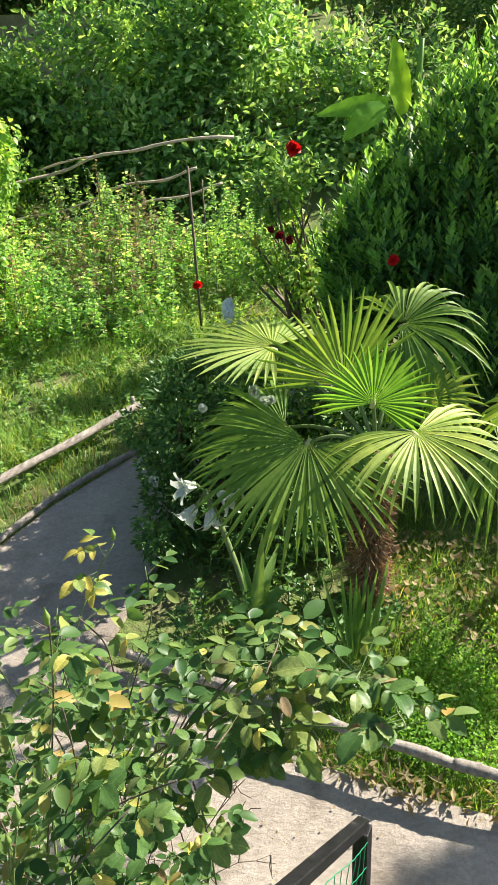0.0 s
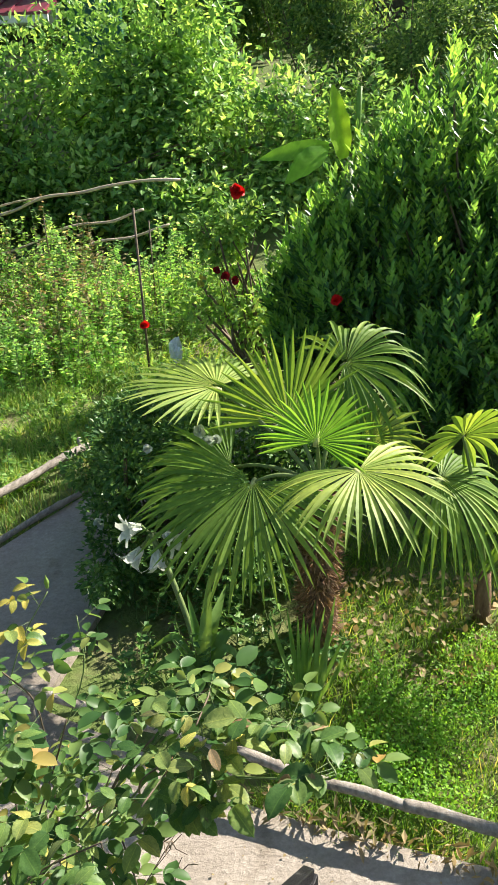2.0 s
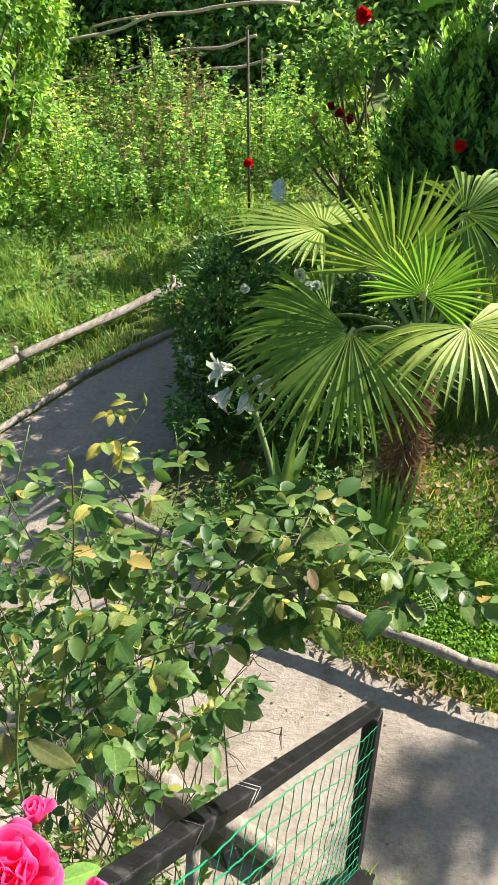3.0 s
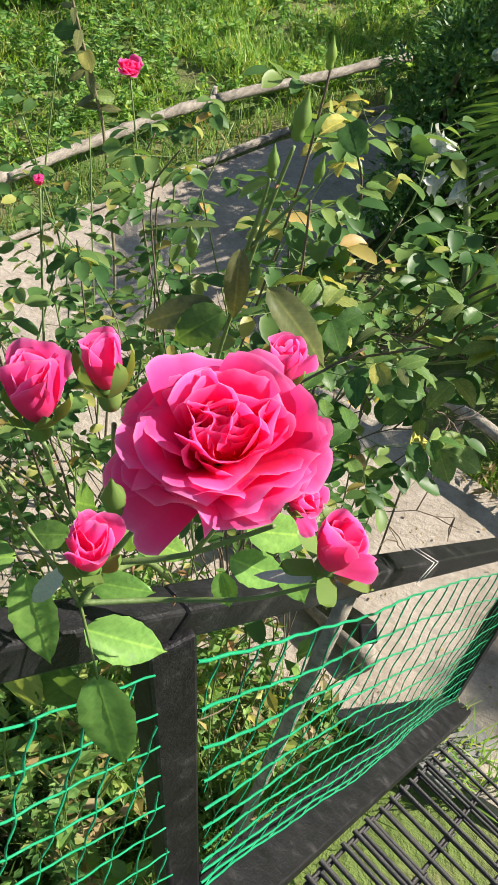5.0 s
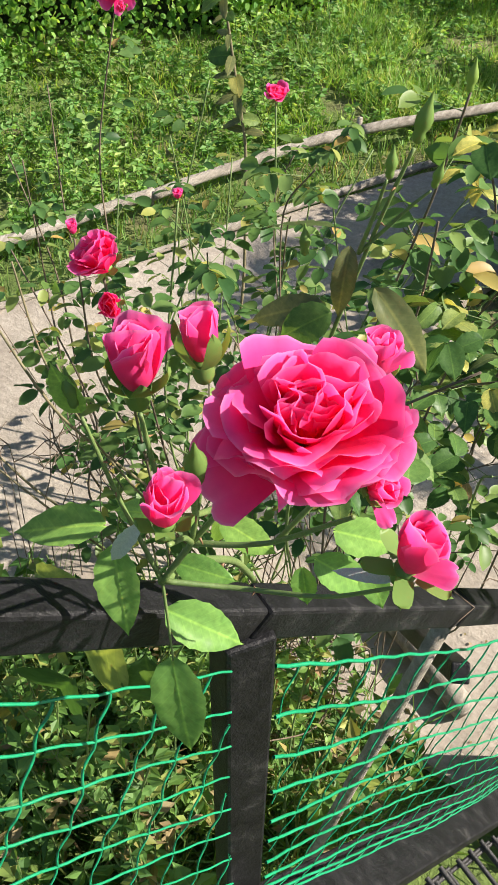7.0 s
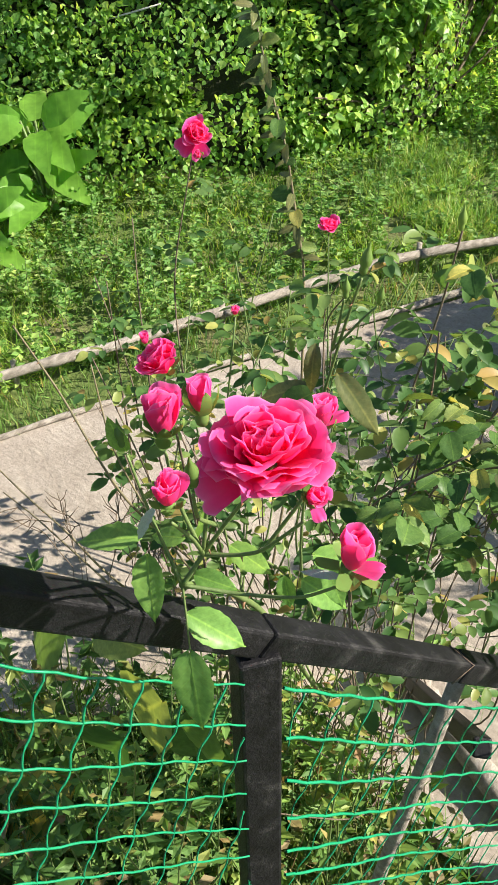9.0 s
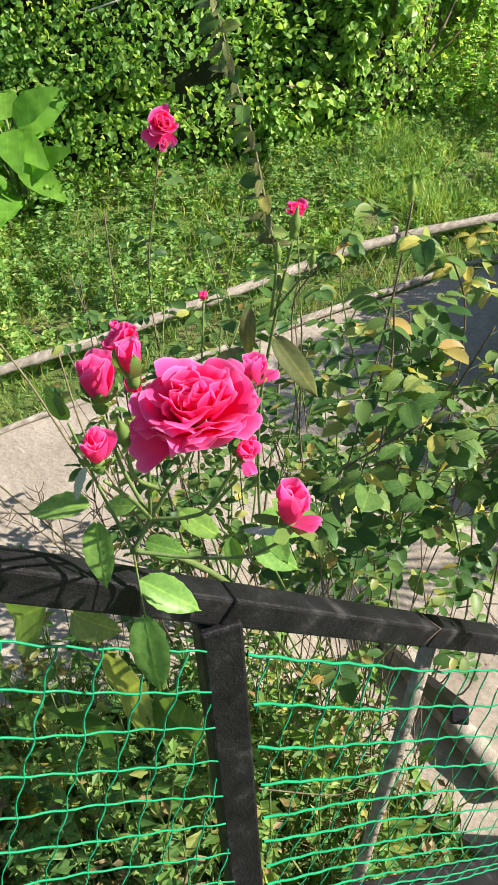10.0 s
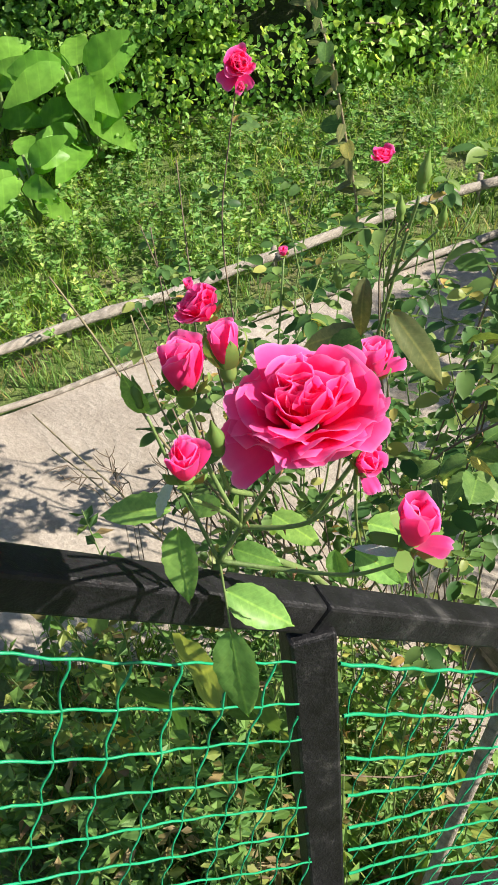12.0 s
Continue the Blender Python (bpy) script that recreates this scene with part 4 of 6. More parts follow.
def weeds(name, label, poly, n, tall, leaves, size, material, template=SIMPLE):
    """Upright weeds: stems with leaves all along."""
    p = spots(n, poly)
    lines, pos, along = [], [], []
    for x, y in p:
        h = tall * rng.uniform(0.55, 1.25) * (0.95 + 0.75 * noise.noise(Vector((x * 1.5, y * 1.5, 5.0))))
        b = np.array((x, y, gz(x, y) - 0.05))
        t = b + np.array((rng.normal() * 0.12, rng.normal() * 0.12, 1.0)) * h
        ln = arc(b, t, rng.normal() * 0.05, 6, (1, 0, 0))
        lines.append(ln)
        s = rng.random(leaves) ** 0.8
        k = s * 5
        for i in range(leaves):
            q = ln[int(k[i])] * (1 - k[i] % 1) + ln[min(5, int(k[i]) + 1)] * (k[i] % 1)
            pos.append(q)
            a = rng.uniform(0, 6.28)
            along.append((math.cos(a), math.sin(a), rng.uniform(-0.3, 0.6)))
    m = len(pos)
    th = empty(name, (p[0][0], p[0][1], gz(*p[0])), label, "weeds", kind="stuff")
    child("stems", tubes("stems", lines, 0.004, M_STEM, 4), th, kind="stuff")
    child("leaves", scatter("leaves", template, pos, along, rand_dirs(m, (0, -0.3, 1.6)), size * rng.uniform(0.6, 1.3, m), material), th, kind="stuff")


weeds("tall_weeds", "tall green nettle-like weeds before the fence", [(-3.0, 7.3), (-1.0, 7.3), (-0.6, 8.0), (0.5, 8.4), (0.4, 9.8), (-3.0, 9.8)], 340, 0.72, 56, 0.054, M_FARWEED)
weeds("dry_weeds", "dry brownish weeds by the fence", [(-3.0, 7.4), (-1.0, 7.4), (-0.8, 9.9), (-3.1, 9.9)], 150, 0.7, 30, 0.05, M_DRYWEED)
weeds("meadow_herbs", "green herbs standing in the meadow grass", [(-6.5, 2.2), (-3.6, 1.9), (-3.0, 3.2), (-2.2, 5.0), (-2.6, 6.6), (-3.8, 5.2)], 170, 0.30, 30, 0.05, M_WEED)
weeds("low_weeds", "low leafy weeds mixed into the meadow grass", MEADOW, 1500, 0.17, 24, 0.048, M_WEED)
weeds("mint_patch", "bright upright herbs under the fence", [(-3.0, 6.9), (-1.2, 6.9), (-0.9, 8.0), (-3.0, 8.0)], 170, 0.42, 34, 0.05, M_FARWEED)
# herbs in the dark bush colour, which carries the shade round the trunk
weeds("bed_herbs", "herbs round the palm trunk, coloured dark for the shade", [(-0.5, 3.5), (0.5, 3.2), (0.9, 4.6), (-0.3, 4.6)], 90, 0.22, 16, 0.05, M_DARKBUSH)
weeds("stair_weeds", "tangled weeds growing behind the stair netting", [(-1.6, 0.6), (-0.55, 0.35), (-0.08, 1.0), (0.02, 1.5), (-0.7, 1.75), (-1.5, 1.3)], 110, 0.62, 34, 0.058, M_IVYDARK)
weeds("stair_herbs", "tall herbs crowding up behind the stair netting", [(-0.9, 0.8), (-0.35, 0.75), (-0.12, 1.15), (-0.10, 1.75), (-0.8, 1.7)], 75, 1.1, 46, 0.034, M_IVYDARK)
grass("stair_grass", "long grass growing behind the stair netting", [(-1.6, 0.5), (-0.5, 0.2), (-0.05, 0.9), (0.30, 1.70), (-0.7, 1.75), (-1.5, 1.3)], 3800, 0.42, M_IVYDARK, 0.007, 0.5, 0.3)
grass("stair_foot_grass", "long pale grass tufts growing at the stair foot", [(0.38, 1.74), (0.62, 1.62), (0.66, 1.76), (0.44, 1.90)], 110, 0.24, M_FARGRASS, 0.008, 0.5, 0.0)
weeds("dry_stems", "dry brown stalks behind the stair netting", [(-1.5, 0.7), (-0.5, 0.4), (0.2, 1.6), (-0.6, 1.7)], 40, 0.55, 10, 0.045, M_DRYWEED)

bits = spots(240, [(-1.9, 1.2), (0.2, 1.75), (0.95, 1.65), (2.4, 1.4), (2.2, 2.3), (0.4, 3.0), (-0.9, 3.5), (-2.4, 2.9)])
bp = np.column_stack([bits, ground_z(bits[:, 0], bits[:, 1]) + 0.009])
tagged(new("path_litter", scatter("path_litter", ROUND, bp, rand_dirs(len(bp), (0, 0, 0.05)) * (1, 1, 0.15), rand_dirs(len(bp), (0, 0, 3.0)), rng.uniform(0.006, 0.018, len(bp)), M_DRYWEED)), "dry leaf bits and crumbs on the concrete", "leaf litter", kind="stuff")
roots = spots(900, [(0.15, 2.90), (0.9, 2.62), (2.3, 2.12), (2.3, 2.26), (0.9, 2.76), (0.15, 3.02)])
rp = np.column_stack([roots, ground_z(roots[:, 0], roots[:, 1]) + rng.uniform(0.0, 0.03, len(roots))])
tagged(new("root_litter", scatter("root_litter", LANCE, rp, rand_dirs(len(rp), (0, -0.2, 0.1)), rand_dirs(len(rp), (0, 0, 2.0)), rng.uniform(0.03, 0.10, len(rp)), M_DRYWEED)), "dry roots and dead grass under the edging log", "leaf litter", kind="stuff")
litter = spots(500, [(0.65, 3.6), (1.3, 3.5), (1.9, 3.6), (1.6, 4.4), (0.7, 4.5)])
lp = np.column_stack([litter, ground_z(litter[:, 0], litter[:, 1]) + rng.uniform(0.0, 0.05, len(litter))])
tagged(new("leaf_litter", scatter("leaf_litter", ROUND, lp, rand_dirs(len(lp), (0, 0, 0.1)), rand_dirs(len(lp), (0, 0, 2.0)), rng.uniform(0.02, 0.06, len(lp)), M_DRYWEED)), "dry brown leaf litter in the grass", "leaf litter", kind="stuff")

# ---- pole fence at the back ----
fence = empty("pole_fence", (-1.2, 9.6, gz(-1.2, 9.6)), "rustic fence of long bare reddish poles in weeds", "fence")
for pts, r in (([(-3.3, 9.3, 1.66), (-2.51, 9.6, 1.84), (-1.98, 9.6, 1.98), (-1.33, 9.6, 2.09), (-0.44, 9.6, 2.13)], 0.017), ([(-2.7, 9.65, 1.86), (-1.9, 9.64, 2.02), (-1.1, 9.63, 2.08)], 0.011), ([(-1.9, 9.6, 1.62), (-1.31, 9.6, 1.71), (-0.88, 9.6, 1.80)], 0.015), ([(-1.6, 9.6, 1.43), (-1.13, 9.6, 1.52), (-0.6, 9.6, 1.62)], 0.015),
               ([(-3.2, 9.4, 1.30), (-2.58, 9.5, 1.42), (-1.9, 9.6, 1.56)], 0.012), ([(-3.0, 9.4, 1.15), (-2.41, 9.5, 1.26), (-1.60, 9.6, 1.41)], 0.012)):
    pts = np.asarray(pts)
    s = np.linspace(0, len(pts) - 1, 24)
    ln = np.stack([np.interp(s, np.arange(len(pts)), pts[:, k]) for k in range(3)], -1)
    ln[:, 2] += 0.02 * np.sin(s * 4)
    child("pole", tube("pole", ln, r * (1 + 0.1 * np.sin(s * 7)), M_BAMBOO, 8), fence)
for x, y in ((-0.75, 8.9), (-2.0, 9.5), (-3.2, 8.9)):
    child("stake", tube("stake", [(x, y, gz(x, y) - 0.1), (x, y, 1.80)], 0.008, M_TWIG, 6), fence)

# ---- house at the back ----
house = empty("house", (-4.2, 13.6, gz(-4.2, 13.6)), "house with white boards, maroon awning and green sheet wall", "house")


def box(name, lo, hi, material, parent, label="", bevel=0.01):
    bm = bmesh.new()
    bmesh.ops.create_cube(bm, size=1)
    for v in bm.verts:
        v.co = Vector([lo[k] + (v.co[k] + 0.5) * (hi[k] - lo[k]) for k in range(3)])
    if bevel:
        bmesh.ops.bevel(bm, geom=bm.edges[:], offset=bevel, segments=1, affect="EDGES")
    return part(name, bm, material, parent, label)


HX, HY = -2.4, 13.0
gh = gz(HX, HY)
box("wall", (HX - 6, HY + 1.2, gh - 0.3), (HX - 0.05, HY + 1.4, 3.6), M_PLASTER, house, "grey plaster lower wall")
box("upper_wall", (HX - 6, HY + 1.15, 4.0), (HX - 0.12, HY + 1.35, 7.0), M_CREAM, house, "white boarded upper wall")
for i in range(12):
    box("board", (HX - 6, HY + 1.12, 4.3 + i * 0.2), (HX - 0.12, HY + 1.15, 4.485 + i * 0.2), M_CREAM, house, bevel=0.004)
box("green_wall", (HX + 0.0, HY + 1.2, gh - 0.3), (HX + 0.85, HY + 1.4, 7.0), M_GREENWALL, house, "green corrugated sheet wall")
for i in range(9):
    box("rib", (HX + 0.03 + i * 0.09, HY + 1.165, gh - 0.2), (HX + 0.065 + i * 0.09, HY + 1.2, 6.9), M_GREENWALL, house, bevel=0.006)
box("fascia", (HX - 6, HY - 0.05, 3.96), (HX, HY, 4.10), M_CREAM, house, "white awning edge")
bm = bmesh.new()
vs = [bm.verts.new(c) for c in ((HX - 6, HY - 0.06, 4.10), (HX, HY - 0.06, 4.10), (HX, HY + 1.2, 4.42), (HX - 6, HY + 1.2, 4.42), (HX - 6, HY - 0.06, 4.06), (HX, HY - 0.06, 4.06), (HX, HY + 1.2, 4.38), (HX - 6, HY + 1.2, 4.38))]
for f in ((0, 1, 2, 3), (7, 6, 5, 4), (0, 4, 5, 1), (1, 5, 6, 2), (2, 6, 7, 3), (3, 7, 4, 0)):
    bm.faces.new([vs[i] for i in f])
part("awning", bm, M_MAROON, house, "maroon ribbed metal awning")
for i in range(24):
    x = HX - 0.05 - i * 0.25
    bevelled("awning_rib", (0.012, 0.012), (x, HY - 0.05, 4.112), (x, HY + 1.2, 4.432), M_MAROON, house, "", 0)
box("window", (HX - 0.75, HY + 1.14, 4.7), (HX - 0.2, HY + 1.16, 5.6), M_GLASS, house, "dark window", 0)

# ---- roses ----
M_SEPAL = leafy("sepal", [(0.0, (0.12, 0.22, 0.05)), (1.0, (0.20, 0.30, 0.09))], 0.25, 0.45)

M_BIGLEAF = leafy("large_rose_leaf", [(0.0, (0.15, 0.31, 0.085)), (1.0, (0.22, 0.38, 0.10))], 0.28, 0.36, True)
# petals: length, half width, lean at foot and rim, roll of the lip, cup (degrees), ruffle and distance of the foot from the axis (m)
SHAPES = {"tiny": (0.0230, 0.0110, 14, -58, 6, 84, 0.0010, 0.0016), "heart": (0.0260, 0.0150, 22, -48, 14, 72, 0.0018, 0.0030), "crumple": (0.0285, 0.0190, 30, -38, 24, 62, 0.0026, 0.0060),
          "core": (0.0320, 0.0250, 34, -24, 26, 58, 0.0026, 0.0075), "inner": (0.0365, 0.0310, 40, -4, 30, 54, 0.0028, 0.0080), "mid": (0.0410, 0.0350, 44, 26, 40, 50, 0.0034, 0.0080),
          "wide": (0.0440, 0.0400, 54, 40, 26, 44, 0.0040, 0.0080), "outer": (0.0470, 0.0400, 62, 54, 28, 38, 0.0044, 0.0080), "lip": (0.0400, 0.0370, 56, 56, 110, 44, 0.0046, 0.0080), "fall": (0.0520, 0.0270, 96, 112, 16, 26, 0.0030, 0.0060),
          "longfall": (0.0580, 0.0340, 96, 116, 4, 5, 0.0010, 0.0060), "budcore": (0.0420, 0.0140, 26, -36, 8, 130, 0.0008, 0.0020), "bud": (0.0400, 0.0200, 46, -34, 18, 92, 0.0012, 0.0028), "budrim": (0.0380, 0.0215, 50, -26, 46, 80, 0.0018, 0.0034), "budloose": (0.026, 0.0120, 62, 84, 20, 40, 0.0015, 0.004), "budfall": (0.036, 0.0145, 58, 72, 30, 40, 0.002, 0.004)}
PALE = ("mid", "wide", "outer", "lip", "fall", "longfall")


def petal_mesh(kind, seed):
    """A petal as a cupped sheet that leans out from the flower's axis, with a rolled, crimped and notched lip."""
    ln, wide, lean0, lean1, roll, cup, ruffle, foot = SHAPES[kind]
    r = np.random.default_rng(seed * 31 + len(kind) * 7)
    ln, wide, roll = ln * r.uniform(0.9, 1.1), wide * r.uniform(0.88, 1.12), roll * r.uniform(0.5, 1.5)
    nu, nv = 17, 14
    ph = r.uniform(0, 6.28, 6)
    skew, notch, at = r.uniform(-0.25, 0.25), r.uniform(0.0, 0.09), r.uniform(-0.5, 0.5)
    v, uv = [], []
    for i in range(nu):
        s = -1 + 2 * i / (nu - 1)
        y, z = foot, 0.0
        reach = 1 - 0.16 * s ** 6 - 0.05 * s * s + 0.06 * skew * s - notch * math.exp(-((s - at) / 0.13) ** 2)
        for j in range(nv):
            t = j / (nv - 1)
            te = t * reach
            lip = max(0.0, t - 0.66) / 0.34
            lean = lean0 + (lean1 - lean0) * t + roll * lip * lip * (1 + 0.5 * math.sin(s * 2.3 + ph[4])) + 9 * math.sin(s * 2.0 + ph[5]) * t
            if j:
                y += math.sin(radians(lean)) * ln * reach / (nv - 1)
                z += math.cos(radians(lean)) * ln * reach / (nv - 1)
            w = wide * (0.30 + 0.80 * te ** 0.62 - 0.10 * te ** 4)
            k = radians(cup) * (1 - 0.35 * t)
            x = math.sin(k * s) / k * w
            dep = (1 - math.cos(k * s)) / k * w
            crimp = ruffle * t ** 3 * (math.sin(s * 3.3 + ph[0]) + 0.6 * math.sin(s * 7.0 + ph[1]) + 0.28 * math.sin(s * 15.0 + ph[2]))
            a = radians(lean)
            v.append((x + 0.15 * skew * wide * t, y - dep * math.cos(a * 0.7) + crimp * math.cos(a), z + dep * math.sin(a * 0.7) * 0.8 - crimp * math.sin(a)))
            uv.append((i / (nu - 1), t))
    f = [(i * nv + j, (i + 1) * nv + j, (i + 1) * nv + j + 1, i * nv + j + 1) for i in range(nu - 1) for j in range(nv - 1)]
    return mesh_of("petal", v, f, M_BUDPETAL if kind.startswith("bud") else M_PALEPETAL if kind in PALE else M_PETAL, True, uv)


PETALS = {}


def petal_data(kind, k):
    if (kind, k) not in PETALS:
        PETALS[(kind, k)] = petal_mesh(kind, k)
    return PETALS[(kind, k)]


def axis_frame(axis, spin=0.0):
    q = Vector(axis).normalized().to_track_quat("Z", "Y").to_matrix().to_4x4()
    return q @ Matrix.Rotation(spin, 4, "Z")


def place_part(name, me, m, parent, label=""):
    ob = new(name, me)
    ob.parent = parent
    ob.matrix_parent_inverse = world_of(parent).inverted()
    ob.matrix_basis = m
    return tagged(ob, label)


def calyx(centre, axis, r, parent, label, open_=0.6):
    """Green receptacle with five pointed sepals."""
    m = Matrix.Translation(centre) @ axis_frame(axis)
    v, f = [], []
    rows = [(-0.85, 0.14), (-0.70, 0.34), (-0.42, 0.44), (-0.15, 0.42), (0.05, 0.46), (0.2, 0.30)]
    for z, q in rows:
        for k in range(10):
            a = k * math.pi / 5
            v.append((q * r * math.cos(a), q * r * math.sin(a), z * r))
    for j in range(len(rows) - 1):
        for k in range(10):
            f.append((j * 10 + k, j * 10 + (k + 1) % 10, (j + 1) * 10 + (k + 1) % 10, (j + 1) * 10 + k))
    for k in range(5):
        a = k * 2 * math.pi / 5 + 0.4
        o = len(v)
        c, sn = math.cos(a), math.sin(a)
        for s in (0, 0.2, 0.4, 0.6, 0.8, 1.0):
            wid = r * (0.42 * (1 - s) ** 0.6 * (0.75 + s) + 0.008)
            rad = r * (0.45 + (0.62 * math.sin(s * 2.0) if open_ < 0.7 else 1.25 * math.sin(s * 1.5)))
            z = r * (0.0 + 1.9 * s * (1 - open_) - 0.55 * open_ * s)
            v += [(rad * c - wid * sn, rad * sn + wid * c, z), (rad * c * 1.06, rad * sn * 1.06, z), (rad * c + wid * sn, rad * sn - wid * c, z)]
        for s in range(5):
            q = o + 3 * s
            f += [(q, q + 1, q + 4, q + 3), (q + 1, q + 2, q + 5, q + 4)]
    me = mesh_of("flower", [m @ Vector(p) for p in v], f, M_SEPAL)
    return child("flower", me, parent, label)


# rings: petal kind, count, wander of the foot (m) and of the turn (degrees); lift of the full heart (m)
OPEN = (("tiny", 4, 0.003, 50), ("heart", 5, 0.006, 70), ("crumple", 6, 0.009, 80), ("core", 5, 0.007, 50), ("inner", 4, 0.005, 34), ("mid", 5, 0.004, 26), ("wide", 5, 0.003, 22), ("outer", 5, 0.002, 18))
LIFT = {"tiny": 0.017, "heart": 0.015, "crumple": 0.0125, "core": 0.0095, "inner": 0.006, "mid": 0.003}
BUD = (("budcore", 2, 0.0004, 10), ("bud", 3, 0.0006, 12), ("budrim", 2, 0.0006, 14))


def turn_to(axis, way):
    """Turn about a flower's axis that points a petal along a way of the world (degrees)."""
    q = axis_frame(axis).to_3x3().inverted() @ Vector(way)
    return math.degrees(math.atan2(-q.x, q.y))


def flower(centre, axis, size, parent, label, rings, open_, seed, loose=None, shift=0.013, nod=0.0, front=0.0):
    """Petals in rings round an axis, in a calyx; loose: extra petals that hang out (turn, tilt, kind); nod: degrees by which petals on the front side lean out more, and those behind less."""
    ax = Vector(axis).normalized()
    foot = Vector(centre) - ax * shift * size
    fl = calyx(foot, axis, 0.017 * size, parent, label, open_)
    base = Matrix.Translation(foot) @ axis_frame(axis) @ Matrix.Scale(size, 4)
    r = np.random.default_rng(seed)
    for kind, count, stray, swing in rings:
        a0 = r.uniform(0, 6.28)
        for k in range(count):
            a = a0 + k * 2 * math.pi / count + radians(r.uniform(-swing, swing))
            m = base @ Matrix.Translation((r.uniform(-1, 1) * stray, r.uniform(-1, 1) * stray, r.uniform(-0.5, 0.5) * stray + LIFT.get(kind, 0.0))) @ Matrix.Rotation(a, 4, "Z") @ Matrix.Rotation(radians(-nod * math.cos(a - radians(front))), 4, "X")
            m = m @ Matrix.Rotation(radians(r.uniform(-8, 8) if stray > 0.0009 else r.uniform(-2, 2)), 4, "X") @ Matrix.Rotation(radians(r.uniform(-9, 9) if stray > 0.0009 else r.uniform(-3, 3)), 4, "Y") @ Matrix.Scale(r.uniform(0.90, 1.10), 4)
            place_part("petal", petal_data(kind, int(r.integers(0, 6))), m, fl)
    for turn, tilt, kind in loose or ():
        m = base @ Matrix.Rotation(radians(turn), 4, "Z") @ Matrix.Rotation(radians(tilt), 4, "X")
        place_part("petal", petal_data(kind, 1), m, fl)
    return fl


def green_bud(centre, axis, size, parent, label):
    """A closed green bud with pointed sepals."""
    m = Matrix.Translation(centre) @ axis_frame(axis) @ Matrix.Scale(size, 4)
    v, f = [], []
    rows = [(-0.016, 0.002), (-0.013, 0.0050), (-0.008, 0.0058), (-0.004, 0.005), (0.0, 0.0068), (0.007, 0.0078), (0.014, 0.0060), (0.022, 0.0028), (0.032, 0.0008)]
    for z, q in rows:
        for k in range(10):
            a = k * math.pi / 5 + z * 14
            w = 1 + 0.12 * (k % 2)
            v.append((q * w * math.cos(a), q * w * math.sin(a), z))
    for j in range(len(rows) - 1):
        for k in range(10):
            f.append((j * 10 + k, j * 10 + (k + 1) % 10, (j + 1) * 10 + (k + 1) % 10, (j + 1) * 10 + k))
    return child("bud", mesh_of("bud", [m @ Vector(p) for p in v], f, M_SEPAL), parent, label)


def leaf_data(name, material, seed, wide=0.72, arch=0.38, point=False):
    """A single rose leaf, 1 long, with midrib fold, arched, with a toothed rim."""
    r = np.random.default_rng(seed)
    n = 13
    v, f = [], []
    bend, twist, fold = r.uniform(0.02, arch), r.uniform(-0.30, 0.30), r.uniform(0.08, 0.30)
    for i in range(n):
        t = i / (n - 1)
        w = wide * 0.5 * (2.05 * t ** 0.60 * (1 - t) ** 0.85 if point else 1.86 * t ** 0.55 * (1 - t) ** 0.66) * (1 + (0.03 if i % 2 else -0.025)) if 0 < i < n - 1 else 0.006
        for s in (-1, -0.55, 0, 0.55, 1):
            x = w * s
            zz = -bend * t * t + abs(s) * fold * w * 2 - 0.12 * (abs(s) == 1) * w + twist * t * x + 0.015 * math.sin(i * 2.4 + s * 2) * abs(s)
            v.append((x, t - 0.05 * s * s, zz))
    for i in range(n - 1):
        for j in range(4):
            o = i * 5 + j
            f.append((o, o + 1, o + 6, o + 5))
    return mesh_of(name, v, f, material)


LEAVES = [leaf_data("leaf", M_ROSELEAF, k, 0.76 + 0.07 * (k % 3)) for k in range(8)]
LARGE = [leaf_data("leaf", M_BIGLEAF, 50 + k, 0.66, 0.14, True) for k in range(3)]
BRONZE = [leaf_data("leaf", M_GREYLEAF, 20 + k, 0.44, 0.6) for k in range(3)]
BROWN = [leaf_data("leaf", M_BROWNLEAF, 30 + k, 0.6) for k in range(3)]
YELLOW = [leaf_data("leaf", M_YELLOWLEAF, 40 + k, 0.72) for k in range(3)]


def rose_leaf(base, tip, face, parent, data=None, label=""):
    """A leaf from base to tip, its face turned to face."""
    data = data or LEAVES
    base, tip = Vector(base), Vector(tip)
    d = tip - base
    y = d.normalized()
    x = y.cross(Vector(face)).normalized()
    z = x.cross(y)
    m = Matrix((x, y, z)).transposed().to_4x4()
    m = Matrix.Translation(base) @ m @ Matrix.Scale(d.length, 4)
    return place_part("leaf", data[int(rng.integers(0, len(data)))], m, parent, label)


rose_bush = empty("rose_bush", (-0.35, 1.75, gz(-0.35, 1.75)), "tall rose bush with pink blooms beside a stair railing", "rose bush")


def smooth_line(pts, per=6):
    pts = np.asarray(pts, float)
    s = np.linspace(0, len(pts) - 1, len(pts) * per)
    ln = np.stack([np.interp(s, np.arange(len(pts)), pts[:, a]) for a in range(3)], -1)
    for _ in range(5):
        ln[1:-1] = ln[:-2] * 0.25 + ln[1:-1] * 0.5 + ln[2:] * 0.25
    return ln


def cane(pts, r, material=None, thorns=0):
    ln = smooth_line(pts)
    ob = child("cane", tube("cane", ln, np.linspace(r, r * 0.6, len(ln)), material or M_STEM, 7), rose_bush)
    for k in range(thorns):
        i = int(rng.integers(2, len(ln) - 2))
        d = unit(np.cross(ln[i + 1] - ln[i], rng.normal(size=3)))
        child("thorn", tube("thorn", [ln[i], ln[i] + d * r * 2.2 - np.array((0, 0, r * 0.8))], [r * 0.6, r * 0.08], M_THORN, 5), ob)
    return ln


